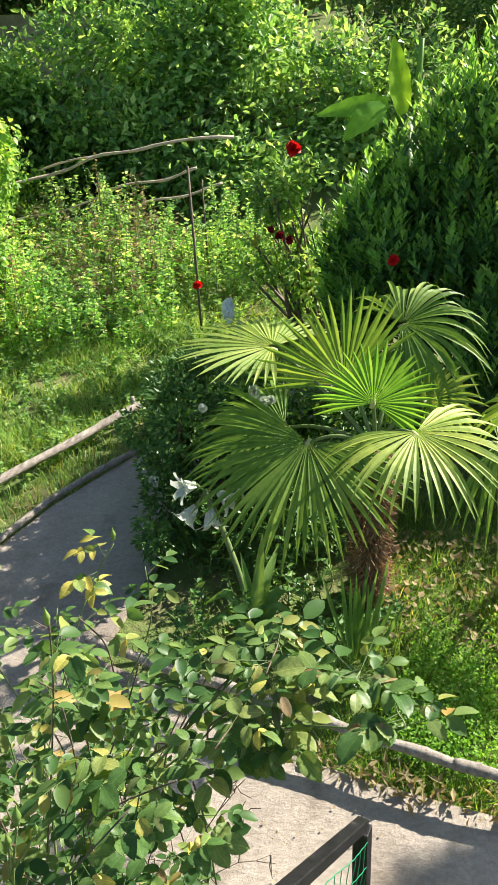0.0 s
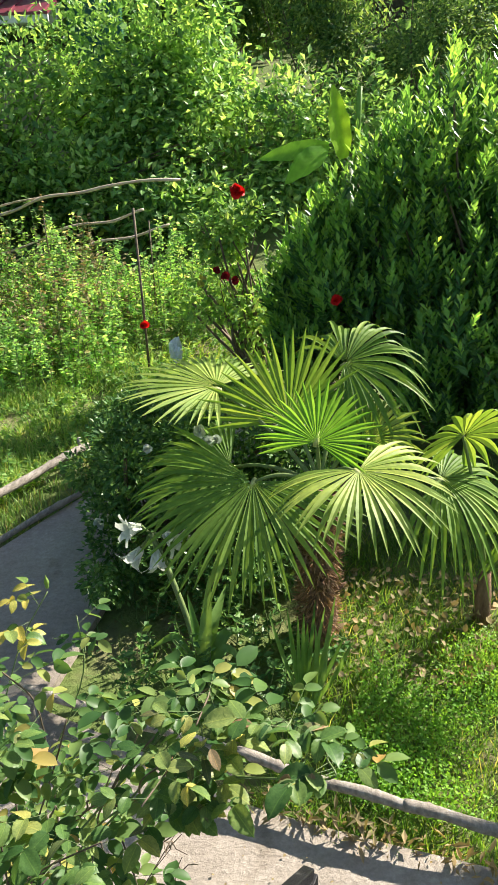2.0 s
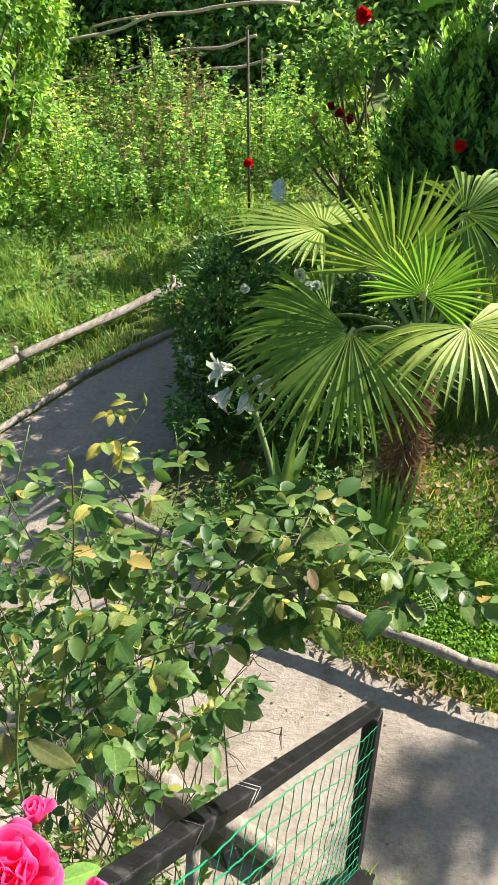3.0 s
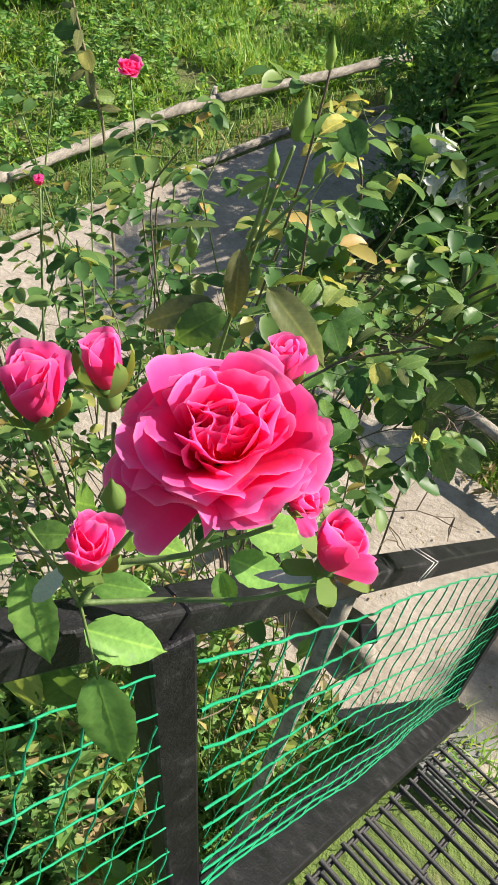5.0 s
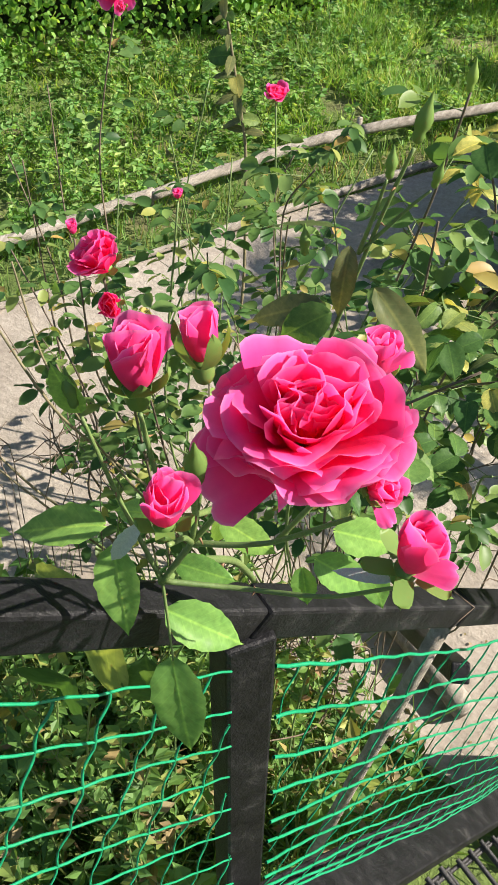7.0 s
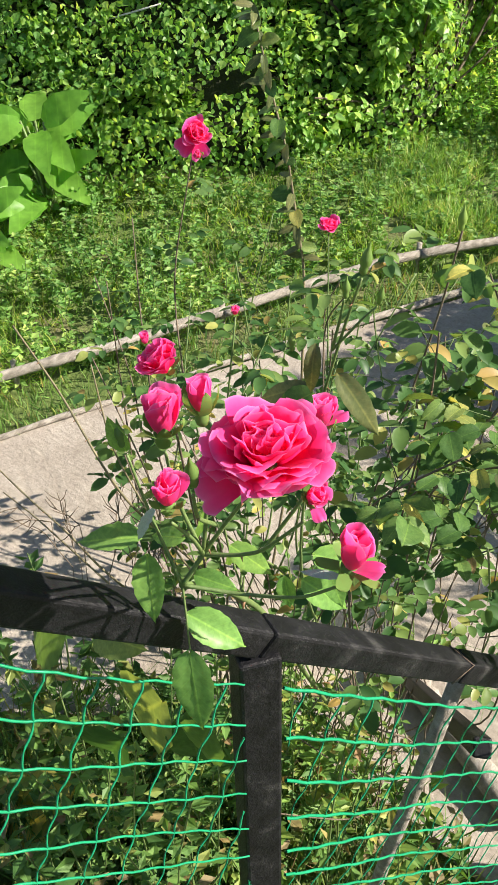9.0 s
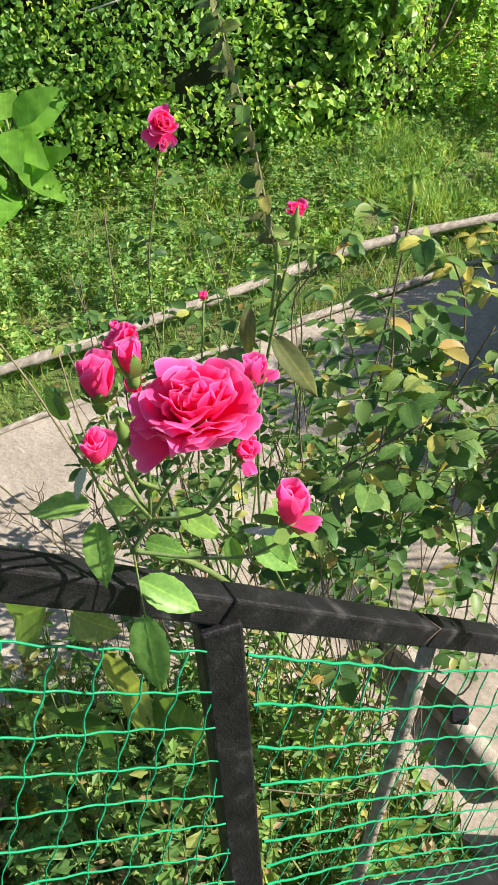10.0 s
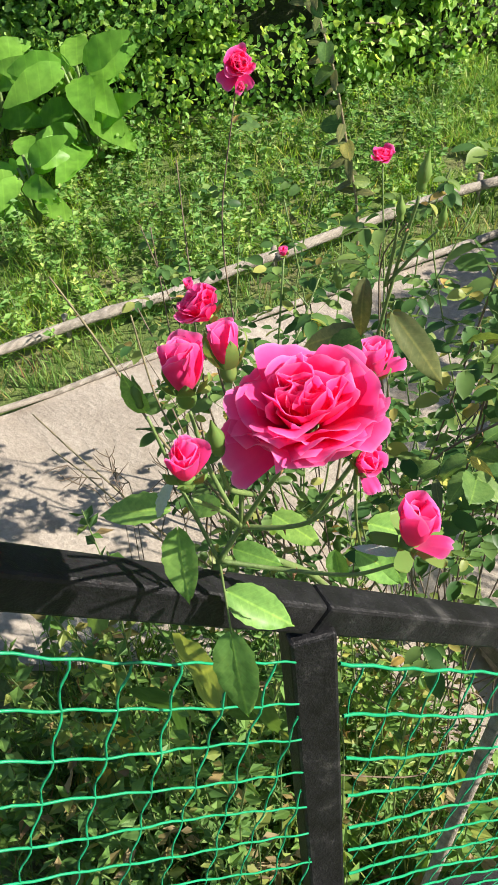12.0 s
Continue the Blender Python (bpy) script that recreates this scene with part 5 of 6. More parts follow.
M_SILVER = rough_surface("silver_underside", [(0.3, (0.40, 0.44, 0.38)), (0.7, (0.52, 0.55, 0.48))], 30, 0.6, 0.2)
M_SHOOT = rough_surface("olive_shoot", [(0.3, (0.11, 0.10, 0.055)), (0.7, (0.24, 0.20, 0.11))], 25, 0.65, 0.3)
M_THORN = rough_surface("thorn", [(0.3, (0.20, 0.10, 0.05)), (0.7, (0.30, 0.17, 0.08))], 40, 0.5, 0.1)

# the near cluster over the railing
BLOOM = (-0.009, 0.672, 2.344)
AXIS = (0.04, -0.10, 1.0)
FRONT = turn_to(AXIS, (0.15, -0.95, 0.0))
flower(BLOOM, AXIS, 0.80, rose_bush, "fully open ruffled pink rose", OPEN, 0.95, 14,
       [(turn_to(AXIS, (-0.66, -0.75, 0.0)), 0, "longfall"), (FRONT, -2, "lip"), (FRONT + 48, -6, "lip"), (FRONT - 40, 6, "lip"), (turn_to(AXIS, (-0.95, -0.25, 0.0)), -22, "outer"), (turn_to(AXIS, (0.9, -0.2, 0.0)), -8, "outer")], 0.013, 6, FRONT)
flower((-0.101, 0.667, 2.332), (-0.05, 0.05, 1.0), 0.90, rose_bush, "half-open pink rosebud", BUD + (("budrim", 2, 0.001, 20),), 0.4, 3, [(30, -2, "budrim")])
flower((-0.062, 0.667, 2.366), (-0.20, 0.12, 1.0), 0.70, rose_bush, "slim pink rosebud still in its sepals", BUD[:2], 0.12, 4)
flower((-0.027, 0.596, 2.350), (0.06, -0.02, 1.0), 0.62, rose_bush, "opening pink rosebud with curled rim", BUD[:2] + (("budrim", 2, 0.001, 20),), 0.55, 5, [(turn_to((0.06, -0.02, 1.0), (-0.9, -0.1, 0.0)), 6, "budrim")])
flower((0.044, 0.710, 2.250), (0.16, 0.10, 0.98), 0.92, rose_bush, "pink rosebud with one loose petal", BUD[:2] + (("bud", 2, 0.0006, 30),), 0.75, 6, [(turn_to((0.16, 0.10, 0.98), (0.9, 0.2, 0.1)), 8, "budloose")])
flower((0.026, 0.678, 2.322), (0.60, -0.20, 0.62), 0.48, rose_bush, "small pink rosebud tucked under the bloom", BUD, 0.3, 8, [(turn_to((0.60, -0.20, 0.62), (0.7, -0.3, -0.4)), -6, "budfall")])
flower((-0.006, 0.732, 2.340), (0.15, 0.15, 1.0), 0.58, rose_bush, "small pink rosebud behind the bloom", BUD, 0.3, 9, [(200, 0, "budfall")])
green_bud((-0.036, 0.628, 2.338), (0.1, -0.2, 1.0), 0.64, rose_bush, "fat green bud showing pink")
node = np.array((-0.093, 0.668, 2.160))
crook = np.array((-0.080, 0.682, 2.195))
cane([(-0.40, 1.75, 0.2), (-0.32, 1.25, 1.2), (-0.18, 0.90, 1.85), (-0.12, 0.74, 2.08), node], 0.0055, None, 6)
for way_, r in (([node, crook, (-0.060, 0.692, 2.24), (-0.016, 0.690, 2.318)], 0.0024), ([crook, (-0.098, 0.674, 2.25), (-0.101, 0.668, 2.302)], 0.0021), ([crook, (-0.070, 0.678, 2.26), (-0.060, 0.668, 2.335)], 0.0020),
                ([crook, (-0.060, 0.65, 2.25), (-0.029, 0.600, 2.322)], 0.0020), ([node, (-0.053, 0.698, 2.150), (0.003, 0.708, 2.176), (0.040, 0.710, 2.218)], 0.0021), ([crook, (-0.055, 0.690, 2.203), (-0.032, 0.698, 2.215), (0.016, 0.684, 2.288)], 0.0022),
                ([(-0.032, 0.700, 2.215), (0.0, 0.72, 2.29), (0.002, 0.72, 2.34)], 0.0018), ([(-0.066, 0.684, 2.235), (-0.050, 0.645, 2.28), (-0.038, 0.630, 2.320)], 0.0021), ([node, (-0.118, 0.665, 2.22), (-0.132, 0.657, 2.290)], 0.0018), ([node, (-0.085, 0.662, 2.13), (-0.078, 0.657, 2.092)], 0.0012)):
    cane(way_, r, None, 2)
green_bud((-0.135, 0.655, 2.306), (-0.25, 0.1, 1.0), 0.5, rose_bush, "green leafy bud")
rose_leaf((-0.133, 0.657, 2.294), (-0.143, 0.650, 2.324), (0.3, -0.7, 0.3), rose_bush, LARGE)
cane([(-0.30, 1.30, 1.25), (-0.13, 0.90, 1.95), (-0.098, 0.86, 2.20), (-0.068, 0.858, 2.34), (-0.056, 0.857, 2.385)], 0.0020, None, 5)
green_bud((-0.054, 0.857, 2.398), (0.12, 0.05, 1.0), 0.60, rose_bush, "tall closed green bud")
cane([(-0.078, 0.856, 2.31), (-0.069, 0.850, 2.345), (-0.064, 0.846, 2.368)], 0.0016)
green_bud((-0.063, 0.846, 2.376), (-0.02, 0.0, 1.0), 0.42, rose_bush, "small round green bud")
cane([(-0.078, 0.856, 2.31), (-0.052, 0.862, 2.35), (-0.044, 0.866, 2.36)], 0.0014)
green_bud((-0.042, 0.866, 2.368), (0.15, 0.0, 1.0), 0.38, rose_bush, "small round green bud")
green_bud((-0.104, 0.832, 2.318), (-0.1, 0.0, 1.0), 0.45, rose_bush, "small closed green bud")
face = (0.25, -0.6, 0.75)
rose_leaf((-0.061, 0.803, 2.346), (-0.054, 0.784, 2.312), face, rose_bush, BRONZE)
rose_leaf((-0.046, 0.818, 2.316), (0.002, 0.810, 2.285), face, rose_bush, BRONZE)
rose_leaf((-0.093, 0.842, 2.330), (-0.147, 0.846, 2.318), (0.0, 0.25, 1.0), rose_bush, BRONZE)
rose_leaf((-0.095, 0.845, 2.270), (-0.145, 0.83, 2.245), face, rose_bush, BRONZE)
rose_leaf((-0.085, 0.84, 2.27), (-0.112, 0.82, 2.25), face, rose_bush)
for b, t, fc in (((-0.118, 0.654, 2.190), (-0.090, 0.628, 2.148), (0.25, -0.75, 0.60)), ((-0.096, 0.676, 2.112), (-0.046, 0.700, 2.080), (0.30, -0.50, 0.80)), ((-0.078, 0.656, 2.092), (-0.044, 0.628, 2.030), (0.35, -0.8, 0.45)),
                 ((-0.124, 0.653, 2.209), (-0.172, 0.624, 2.200), (0.05, -0.15, 1.0)), ((-0.098, 0.690, 2.150), (-0.058, 0.700, 2.150), (0.1, -0.6, 0.7)), ((-0.120, 0.70, 2.175), (-0.155, 0.69, 2.165), (-0.1, -0.6, 0.7)), ((-0.020, 0.715, 2.18), (-0.010, 0.71, 2.150), (0.2, -0.7, 0.6)),
                 ((-0.09, 0.74, 2.14), (-0.125, 0.76, 2.11), face), ((-0.03, 0.76, 2.13), (0.01, 0.78, 2.10), face), ((-0.02, 0.76, 2.17), (0.02, 0.79, 2.15), face), ((-0.09, 0.73, 2.16), (-0.05, 0.74, 2.14), face), ((-0.12, 0.73, 2.17), (-0.16, 0.75, 2.13), face), ((0.015, 0.725, 2.205), (0.035, 0.72, 2.175), face)):
    rose_leaf(b, t, fc, rose_bush, [LARGE[int(rng.integers(0, 3))]])
rose_leaf((-0.040, 0.596, 2.330), (-0.060, 0.590, 2.292), face, rose_bush, [leaf_data("leaf", M_SILVER, 61, 0.22)], "withered silver-green sepal leaf")
rose_leaf((0.036, 0.706, 2.226), (0.004, 0.698, 2.220), (0.2, -0.3, 0.9), rose_bush, [leaf_data("leaf", M_SILVER, 60, 0.3)], "pale silvery underside of a sepal leaf")

# large leaves hanging behind the netting
for k, (b, t) in enumerate((((-0.577, 0.850, 1.572), (-0.719, 0.840, 1.432)),
                           ((-0.502, 0.860, 1.599), (-0.407, 0.850, 1.619)),
                           ((-0.382, 0.880, 1.474), (-0.537, 0.870, 1.250)),
                           ((-0.511, 0.880, 1.231), (-0.625, 0.870, 1.001)),
                           ((-0.254, 0.860, 1.544), (-0.298, 0.850, 1.398)),
                           ((-1.275, 0.900, -0.012), (-0.987, 0.890, 0.368)),
                           ((-1.461, 0.900, -0.568), (-1.231, 0.890, -0.146)),
                           ((-0.321, 0.900, 1.345), (-0.339, 0.890, 1.466)))):
    rose_leaf(b, t, (0.2, -0.8, 0.5), rose_bush, YELLOW if k in (5, 6) else LEAVES)

# canes of the bush: foot and tip
FOOT = np.array((-0.38, 1.86, 0.0))
TIPS = [(-0.142, 1.876, 1.97), (-0.209, 1.554, 2.08), (0.167, 1.46, 2.02), (0.331, 1.413, 2.05), (-0.175, 1.306, 2.09), (0.082, 1.30, 2.0), (0.40, 1.36, 2.03), (-0.041, 1.16, 2.02), (0.02, 1.25, 1.98), (-0.602, 1.933, 1.90),
        (-0.509, 1.609, 1.93), (-0.288, 1.482, 1.98), (-0.29, 2.15, 1.85), (-0.194, 1.37, 2.22), (-0.064, 1.307, 2.0), (0.011, 1.161, 1.88), (-0.715, 1.576, 1.70), (-0.597, 1.695, 1.77), (-0.95, 1.75, 1.62), (0.0, 1.62, 1.75),
        (0.05, 1.62, 1.95), (0.16, 1.55, 1.98), (0.0, 1.45, 1.92), (-0.1, 1.55, 1.96), (0.22, 1.50, 1.96), (0.11, 1.42, 1.84), (0.02, 1.38, 1.82), (0.20, 1.44, 1.88), (-0.42, 1.34, 1.70), (-0.80, 2.05, 1.70), (-0.10, 1.42, 1.74), (-0.35, 1.75, 1.82), (-0.253, 1.424, 1.90), (-0.20, 1.70, 1.60), (-0.55, 2.1, 1.62)]
bases, ways, faces, sizes = [], [], [], []


def compound(p, d, size, n=5):
    """A leaf of five leaflets: gathers base, way, face and size of each."""
    d = unit(d)
    side = unit(np.cross(d, (0, 0, 1.0)))
    up = np.cross(side, d)
    ln = size * 2.1
    for k in range(n):
        if k == 0:
            b, w = p + d * ln, d + rng.normal(size=3) * 0.15
        else:
            sgn = 1 if k % 2 else -1
            b = p + d * ln * (0.50 if k > 2 else 0.85)
            w = d * 0.55 + side * sgn * 0.9 + rng.normal(size=3) * 0.18
        w = unit(w + np.array((0, 0, -0.25)))
        bases.append(b)
        ways.append(w)
        faces.append(unit(up + rng.normal(size=3) * 0.5 + np.array((0, 0, 0.6))))
        sizes.append(size * rng.uniform(0.8, 1.15) * (1.12 if k == 0 else 1.0))
    STALKS.append([p, p + d * ln * 0.5, p + d * ln])


STALKS = []
for k, tip in enumerate(TIPS):
    tip = np.asarray(tip)
    foot = FOOT + np.array((rng.normal() * 0.16, rng.normal() * 0.07, 0))
    if tip[0] > 0.08:
        foot = np.array((-0.10 + rng.normal() * 0.05, 1.58 + rng.normal() * 0.05, 1.62))
    mid = foot * 0.5 + tip * 0.5 + (0.35 if tip[0] > 0.08 else 1.0) * np.array((rng.normal() * 0.10, rng.normal() * 0.10, 0.12))
    low = foot * 0.72 + tip * 0.28 + rng.normal(size=3) * (0.10, 0.06, 0.03) * (0.3 if tip[0] > 0.08 else 1.0)
    ln = cane([foot, low, mid, tip * 0.80 + mid * 0.20 + np.array((rng.normal() * 0.05, rng.normal() * 0.05, 0.03)), tip], 0.0027, M_TWIG if k % 3 else None, 3)
    for s in np.linspace(0.84 if tip[0] > 0.1 else 0.50, 1.0, 9 if tip[0] > 0.1 else 10):
        i = min(len(ln) - 2, int(s * (len(ln) - 1)))
        a = rng.uniform(0, 6.28)
        compound(ln[i], np.array((math.cos(a), math.sin(a) - 0.15, 0.25)), rng.uniform(0.030, 0.050))
bases, ways, faces, sizes = np.array(bases), np.array(ways), np.array(faces), np.array(sizes)
along_rail = np.clip((bases[:, 1] - P1[1]) / RAIL[1], 0, 1.1)
clear = ((bases - P1) @ ACROSS < -0.07) | (bases[:, 2] > P1[2] + RAIL[2] * along_rail + 0.13) | (along_rail > 1.05)
bases, ways, faces, sizes = bases[clear], ways[clear], faces[clear], sizes[clear]
near = np.argsort(np.linalg.norm(bases - np.array((0.15, 1.1, 2.1)), axis=1) - 2.0 * (np.linalg.norm(bases - np.array((-0.29, 2.15, 1.80)), axis=1) < 0.17))
for i in near[:290]:
    u = rng.random()
    rose_leaf(bases[i], bases[i] + ways[i] * sizes[i], faces[i], rose_bush, BROWN if u > 0.985 else YELLOW if u > 0.94 or np.hypot(bases[i][0] + 0.29, bases[i][1] - 2.15) < 0.17 and u > 0.35 else BRONZE if u > 0.86 else LEAVES)
rest = near[290:]
child("foliage", scatter("foliage", OVATE, bases[rest], ways[rest], faces[rest], sizes[rest], M_ROSESTUFF, None, True), rose_bush, "green leaves touched with yellow", "stuff")
child("stalk_rest", tubes("stalk_rest", STALKS, 0.0008, M_STEM, 4), rose_bush, kind="stuff")
for b, t in (((0.37, 1.31, 2.05), (0.36, 1.29, 2.02)), ((0.33, 1.31, 2.05), (0.31, 1.29, 2.02)), ((0.20, 1.36, 2.06), (0.215, 1.34, 2.03))):
    rose_leaf(b, t, (0.2, -0.6, 0.7), rose_bush, BROWN, "dry brown leaf")
green_bud((-0.29, 2.155, 1.872), (0, 0, 1), 0.9, rose_bush, "small green bud on a tall stem")
green_bud((-0.194, 1.364, 2.235), (0, 0, 1), 0.8, rose_bush, "small green bud above bronze leaves")

# bare twigs at the foot of the bush
twigs = []
for _ in range(24):
    b = np.array((-0.45, 1.80, 0.05)) + rng.normal(size=3) * (0.28, 0.12, 0.0)
    t = b + np.array((rng.normal() * 0.5 - 0.15, rng.normal() * 0.25 - 0.1, rng.uniform(0.5, 1.35)))
    b[0], t[0] = min(b[0], -0.25), min(t[0], -0.22)
    twigs.append(smooth_line([b, (b + t) / 2 + rng.normal(size=3) * 0.07, t], 4))
child("undergrowth", tubes("undergrowth", twigs, 0.0028, M_TWIG, 5), rose_bush, "bare brown thorny twigs", "stuff")

# bare thorny shoots over the path
for pts, r, thorns in (([(-0.60, 1.50, 0.9), (-0.76, 1.18, 1.50), (-0.80, 1.15, 1.62), (-0.90, 1.15, 1.76), (-1.02, 1.15, 1.871)], 0.0034, 14), ([(-0.70, 1.50, 0.6), (-0.88, 1.18, 1.20), (-0.97, 1.15, 1.32), (-1.10, 1.15, 1.35), (-1.26, 1.15, 1.407)], 0.0034, 14),
                       ([(-0.80, 1.30, 0.9), (-0.87, 1.18, 1.17), (-1.0, 1.15, 1.27), (-1.12, 1.16, 1.28), (-1.22, 1.15, 1.31)], 0.0030, 10), ([(-0.55, 1.45, 0.8), (-0.70, 1.20, 1.45), (-0.76, 1.15, 1.68), (-0.80, 1.16, 1.86)], 0.0028, 8)):
    cane(pts, r, M_SHOOT, thorns)


def twig_spray(foot, way, length, seed):
    """A small bare twig that forks twice, gathered as lines."""
    r = np.random.default_rng(seed)
    lines, todo = [], [(np.asarray(foot, float), unit(way), length, 0)]
    while todo:
        p, d, ln, level = todo.pop()
        q = p + d * ln * 0.5 + r.normal(size=3) * ln * 0.06
        e = q + unit(d + r.normal(size=3) * 0.25) * ln * 0.5
        lines.append([p, q, e])
        if level < 2:
            for b, n in ((q, 1), (e, 2)):
                for _ in range(n):
                    todo.append((b, unit(d + r.normal(size=3) * 0.55), ln * r.uniform(0.45, 0.7), level + 1))
    return lines


sprays = []
for k, (foot, way, ln) in enumerate((((-0.93, 1.16, 1.24), (0.1, 0.0, 1.0), 0.13), ((-0.86, 1.17, 1.22), (0.2, 0.1, 1.0), 0.14), ((-0.98, 1.18, 1.18), (-0.3, 0.0, 1.0), 0.12), ((-0.80, 1.20, 1.25), (0.0, 0.1, 1.0), 0.13), ((-0.74, 1.22, 1.25), (0.3, 0.0, 1.0), 0.12), ((-1.05, 1.2, 1.1), (-0.6, 0.0, 1.0), 0.14), ((-0.9, 1.25, 1.1), (0.0, 0.2, 1.0), 0.15),
                                     ((-0.20, 1.32, 1.62), (0.2, 0.2, 1.0), 0.12), ((-0.10, 1.40, 1.55), (0.4, 0.1, 0.8), 0.14), ((-0.28, 1.45, 1.5), (-0.1, 0.1, 1.0), 0.15), ((0.0, 1.55, 1.45), (0.5, 0.2, 0.7), 0.14), ((-0.45, 1.4, 1.4), (-0.2, 0.0, 1.0), 0.16), ((-0.05, 1.5, 1.3), (0.6, -0.1, 0.5), 0.15))):
    sprays += [[np.array(foot) - (0.02, 0.0, ln * 2.5), np.array(foot) - (0.01, 0.0, ln), np.array(foot)]] + twig_spray(foot, way, ln, k)
child("twig_tangle", tubes("twig_tangle", sprays, 0.0016, M_TWIG, 5), rose_bush, "bare forked brown twigs", "stuff")

# the second rose bush, farther along the path, with its blooms
far_rose = empty("rose_bush", (-1.15, 1.85, 0.0), "sparse rose bush with pink blooms by the path", "rose bush")
stalks, fb, fw, ff, fs = [], [], [], [], []
for tip, foot, leaves_, bronze in (((-1.683, 2.45, 1.82), (-1.30, 2.0, 0), 7, 0), ((-1.013, 2.30, 1.71), (-1.10, 1.9, 0), 10, 0), ((-1.01, 1.50, 1.67), (-1.0, 1.7, 0), 8, 0), ((-0.562, 1.119, 1.96), (-0.72, 1.45, 0), 7, 0),
                                  ((-0.817, 1.615, 1.765), (-0.9, 1.7, 0), 9, 0), ((-1.35, 1.60, 1.45), (-1.1, 1.7, 0), 8, 0), ((-1.6, 1.9, 1.5), (-1.2, 1.9, 0), 8, 0), ((-1.3, 2.2, 1.55), (-1.1, 1.95, 0), 9, 0), ((-0.9, 1.3, 1.5), (-0.9, 1.6, 0), 6, 0), ((-1.9, 2.1, 1.35), (-1.3, 1.9, 0), 8, 0),
                                  ((-1.45, 2.6, 1.55), (-1.2, 2.1, 0), 9, 0), ((-0.75, 2.4, 1.6), (-0.9, 1.95, 0), 10, 0), ((-0.55, 2.3, 1.5), (-0.7, 1.95, 0), 10, 0), ((-0.65, 1.3, 1.55), (-0.8, 1.6, 0), 5, 0), ((-2.1, 2.5, 1.4), (-1.4, 2.1, 0), 8, 0), ((-1.0, 2.0, 1.5), (-1.0, 1.9, 0), 9, 0), ((-1.2, 1.8, 1.4), (-1.1, 1.8, 0), 9, 0), ((-0.7, 1.9, 1.55), (-0.8, 1.8, 0), 9, 0), ((-0.9, 2.35, 1.45), (-0.9, 2.0, 0), 9, 0), ((-1.25, 2.45, 1.4), (-1.2, 2.1, 0), 9, 0), ((-0.45, 2.1, 1.5), (-0.6, 1.9, 0), 9, 0), ((-1.6, 2.3, 1.3), (-1.3, 2.0, 0), 9, 0), ((-0.75, 2.15, 1.35), (-0.8, 1.9, 0), 9, 0)):
    tip, foot = np.asarray(tip), np.asarray(foot, float)
    ln = smooth_line([foot, foot * 0.66 + tip * 0.34 + rng.normal(size=3) * (0.10, 0.10, 0.03), foot * 0.33 + tip * 0.67 + rng.normal(size=3) * (0.09, 0.09, 0.03), tip])
    child("cane", tube("cane", ln, np.linspace(0.0050, 0.0022, len(ln)), M_STEM if leaves_ > 8 else M_TWIG, 6), far_rose)
    keep = len(bases)
    bases, ways, faces, sizes = [], [], [], []
    for s in np.linspace(0.38, 1.0 if bronze else 0.95, int(leaves_ * (2 if bronze else 1.5))):
        i = min(len(ln) - 2, int(s * (len(ln) - 1)))
        a = rng.uniform(0, 6.28)
        compound(ln[i], np.array((math.cos(a), math.sin(a), 0.2)), rng.uniform(0.038, 0.055) * (1.25 if bronze else 1.0))
    fb += bases
    fw += ways
    ff += faces
    fs += sizes
child("foliage", scatter("foliage", OVATE, fb, fw, ff, fs, M_ROSESTUFF, None, True), far_rose, "yellow-green rose leaves", "stuff")
child("stalk_rest", tubes("stalk_rest", STALKS[-len(fb) // 5:], 0.0008, M_STEM, 4), far_rose, kind="stuff")
flower((-1.683, 2.45, 1.82), (0.62, -0.48, 0.62), 1.35, far_rose, "open pink rose on a tall stem", OPEN[1:6], 0.6, 21, [(200, -20, "fall"), (120, -10, "fall")])
flower((-1.655, 2.43, 1.765), (0.3, -0.6, 0.2), 0.9, far_rose, "small pink rose below the open one", BUD, 0.6, 22)
flower((-1.013, 2.30, 1.71), (0.3, -0.3, 0.9), 0.8, far_rose, "pink rose half hidden in leaves", OPEN[2:6], 0.7, 23)
flower((-1.01, 1.50, 1.68), (0.1, -0.2, 1.0), 0.75, far_rose, "pale pink rosebud", BUD, 0.4, 24)
flower((-0.562, 1.119, 1.975), (-0.3, -0.4, 0.8), 1.0, far_rose, "crumpled pink rose", OPEN[2:6], 0.7, 25)
flower((-0.535, 1.105, 1.925), (0.2, -0.6, 0.4), 0.6, far_rose, "small pink rose below", OPEN[2:5], 0.7, 26)
flower((-0.817, 1.615, 1.775), (0.2, -0.4, 0.8), 0.6, far_rose, "small pink rosebud among leaves", BUD, 0.5, 27)

tall = smooth_line([(-1.20, 2.3, 0.0), (-1.18, 2.45, 0.9), (-1.23, 2.5, 1.425), (-1.268, 2.5, 1.58), (-1.325, 2.5, 1.832), (-1.39, 2.5, 1.994), (-1.447, 2.5, 2.164), (-1.47, 2.5, 2.24)], 8)
child("cane", tube("cane", tall, np.linspace(0.006, 0.0028, len(tall)), M_SHOOT, 7), far_rose, "tall slender stem with paired grey-green leaves")
for i in range(len(tall) // 3, len(tall), 2):
    for side in (-1, 1):
        d = np.array((0.55 * side, -0.55 + rng.normal() * 0.4, rng.uniform(-0.8, 0.25)))
        rose_leaf(tall[i], tall[i] + unit(d) * rng.uniform(0.05, 0.085), (0.3 + rng.normal() * 0.3, -0.6, 0.6), far_rose, BRONZE if (i + side) % 3 else LEAVES)

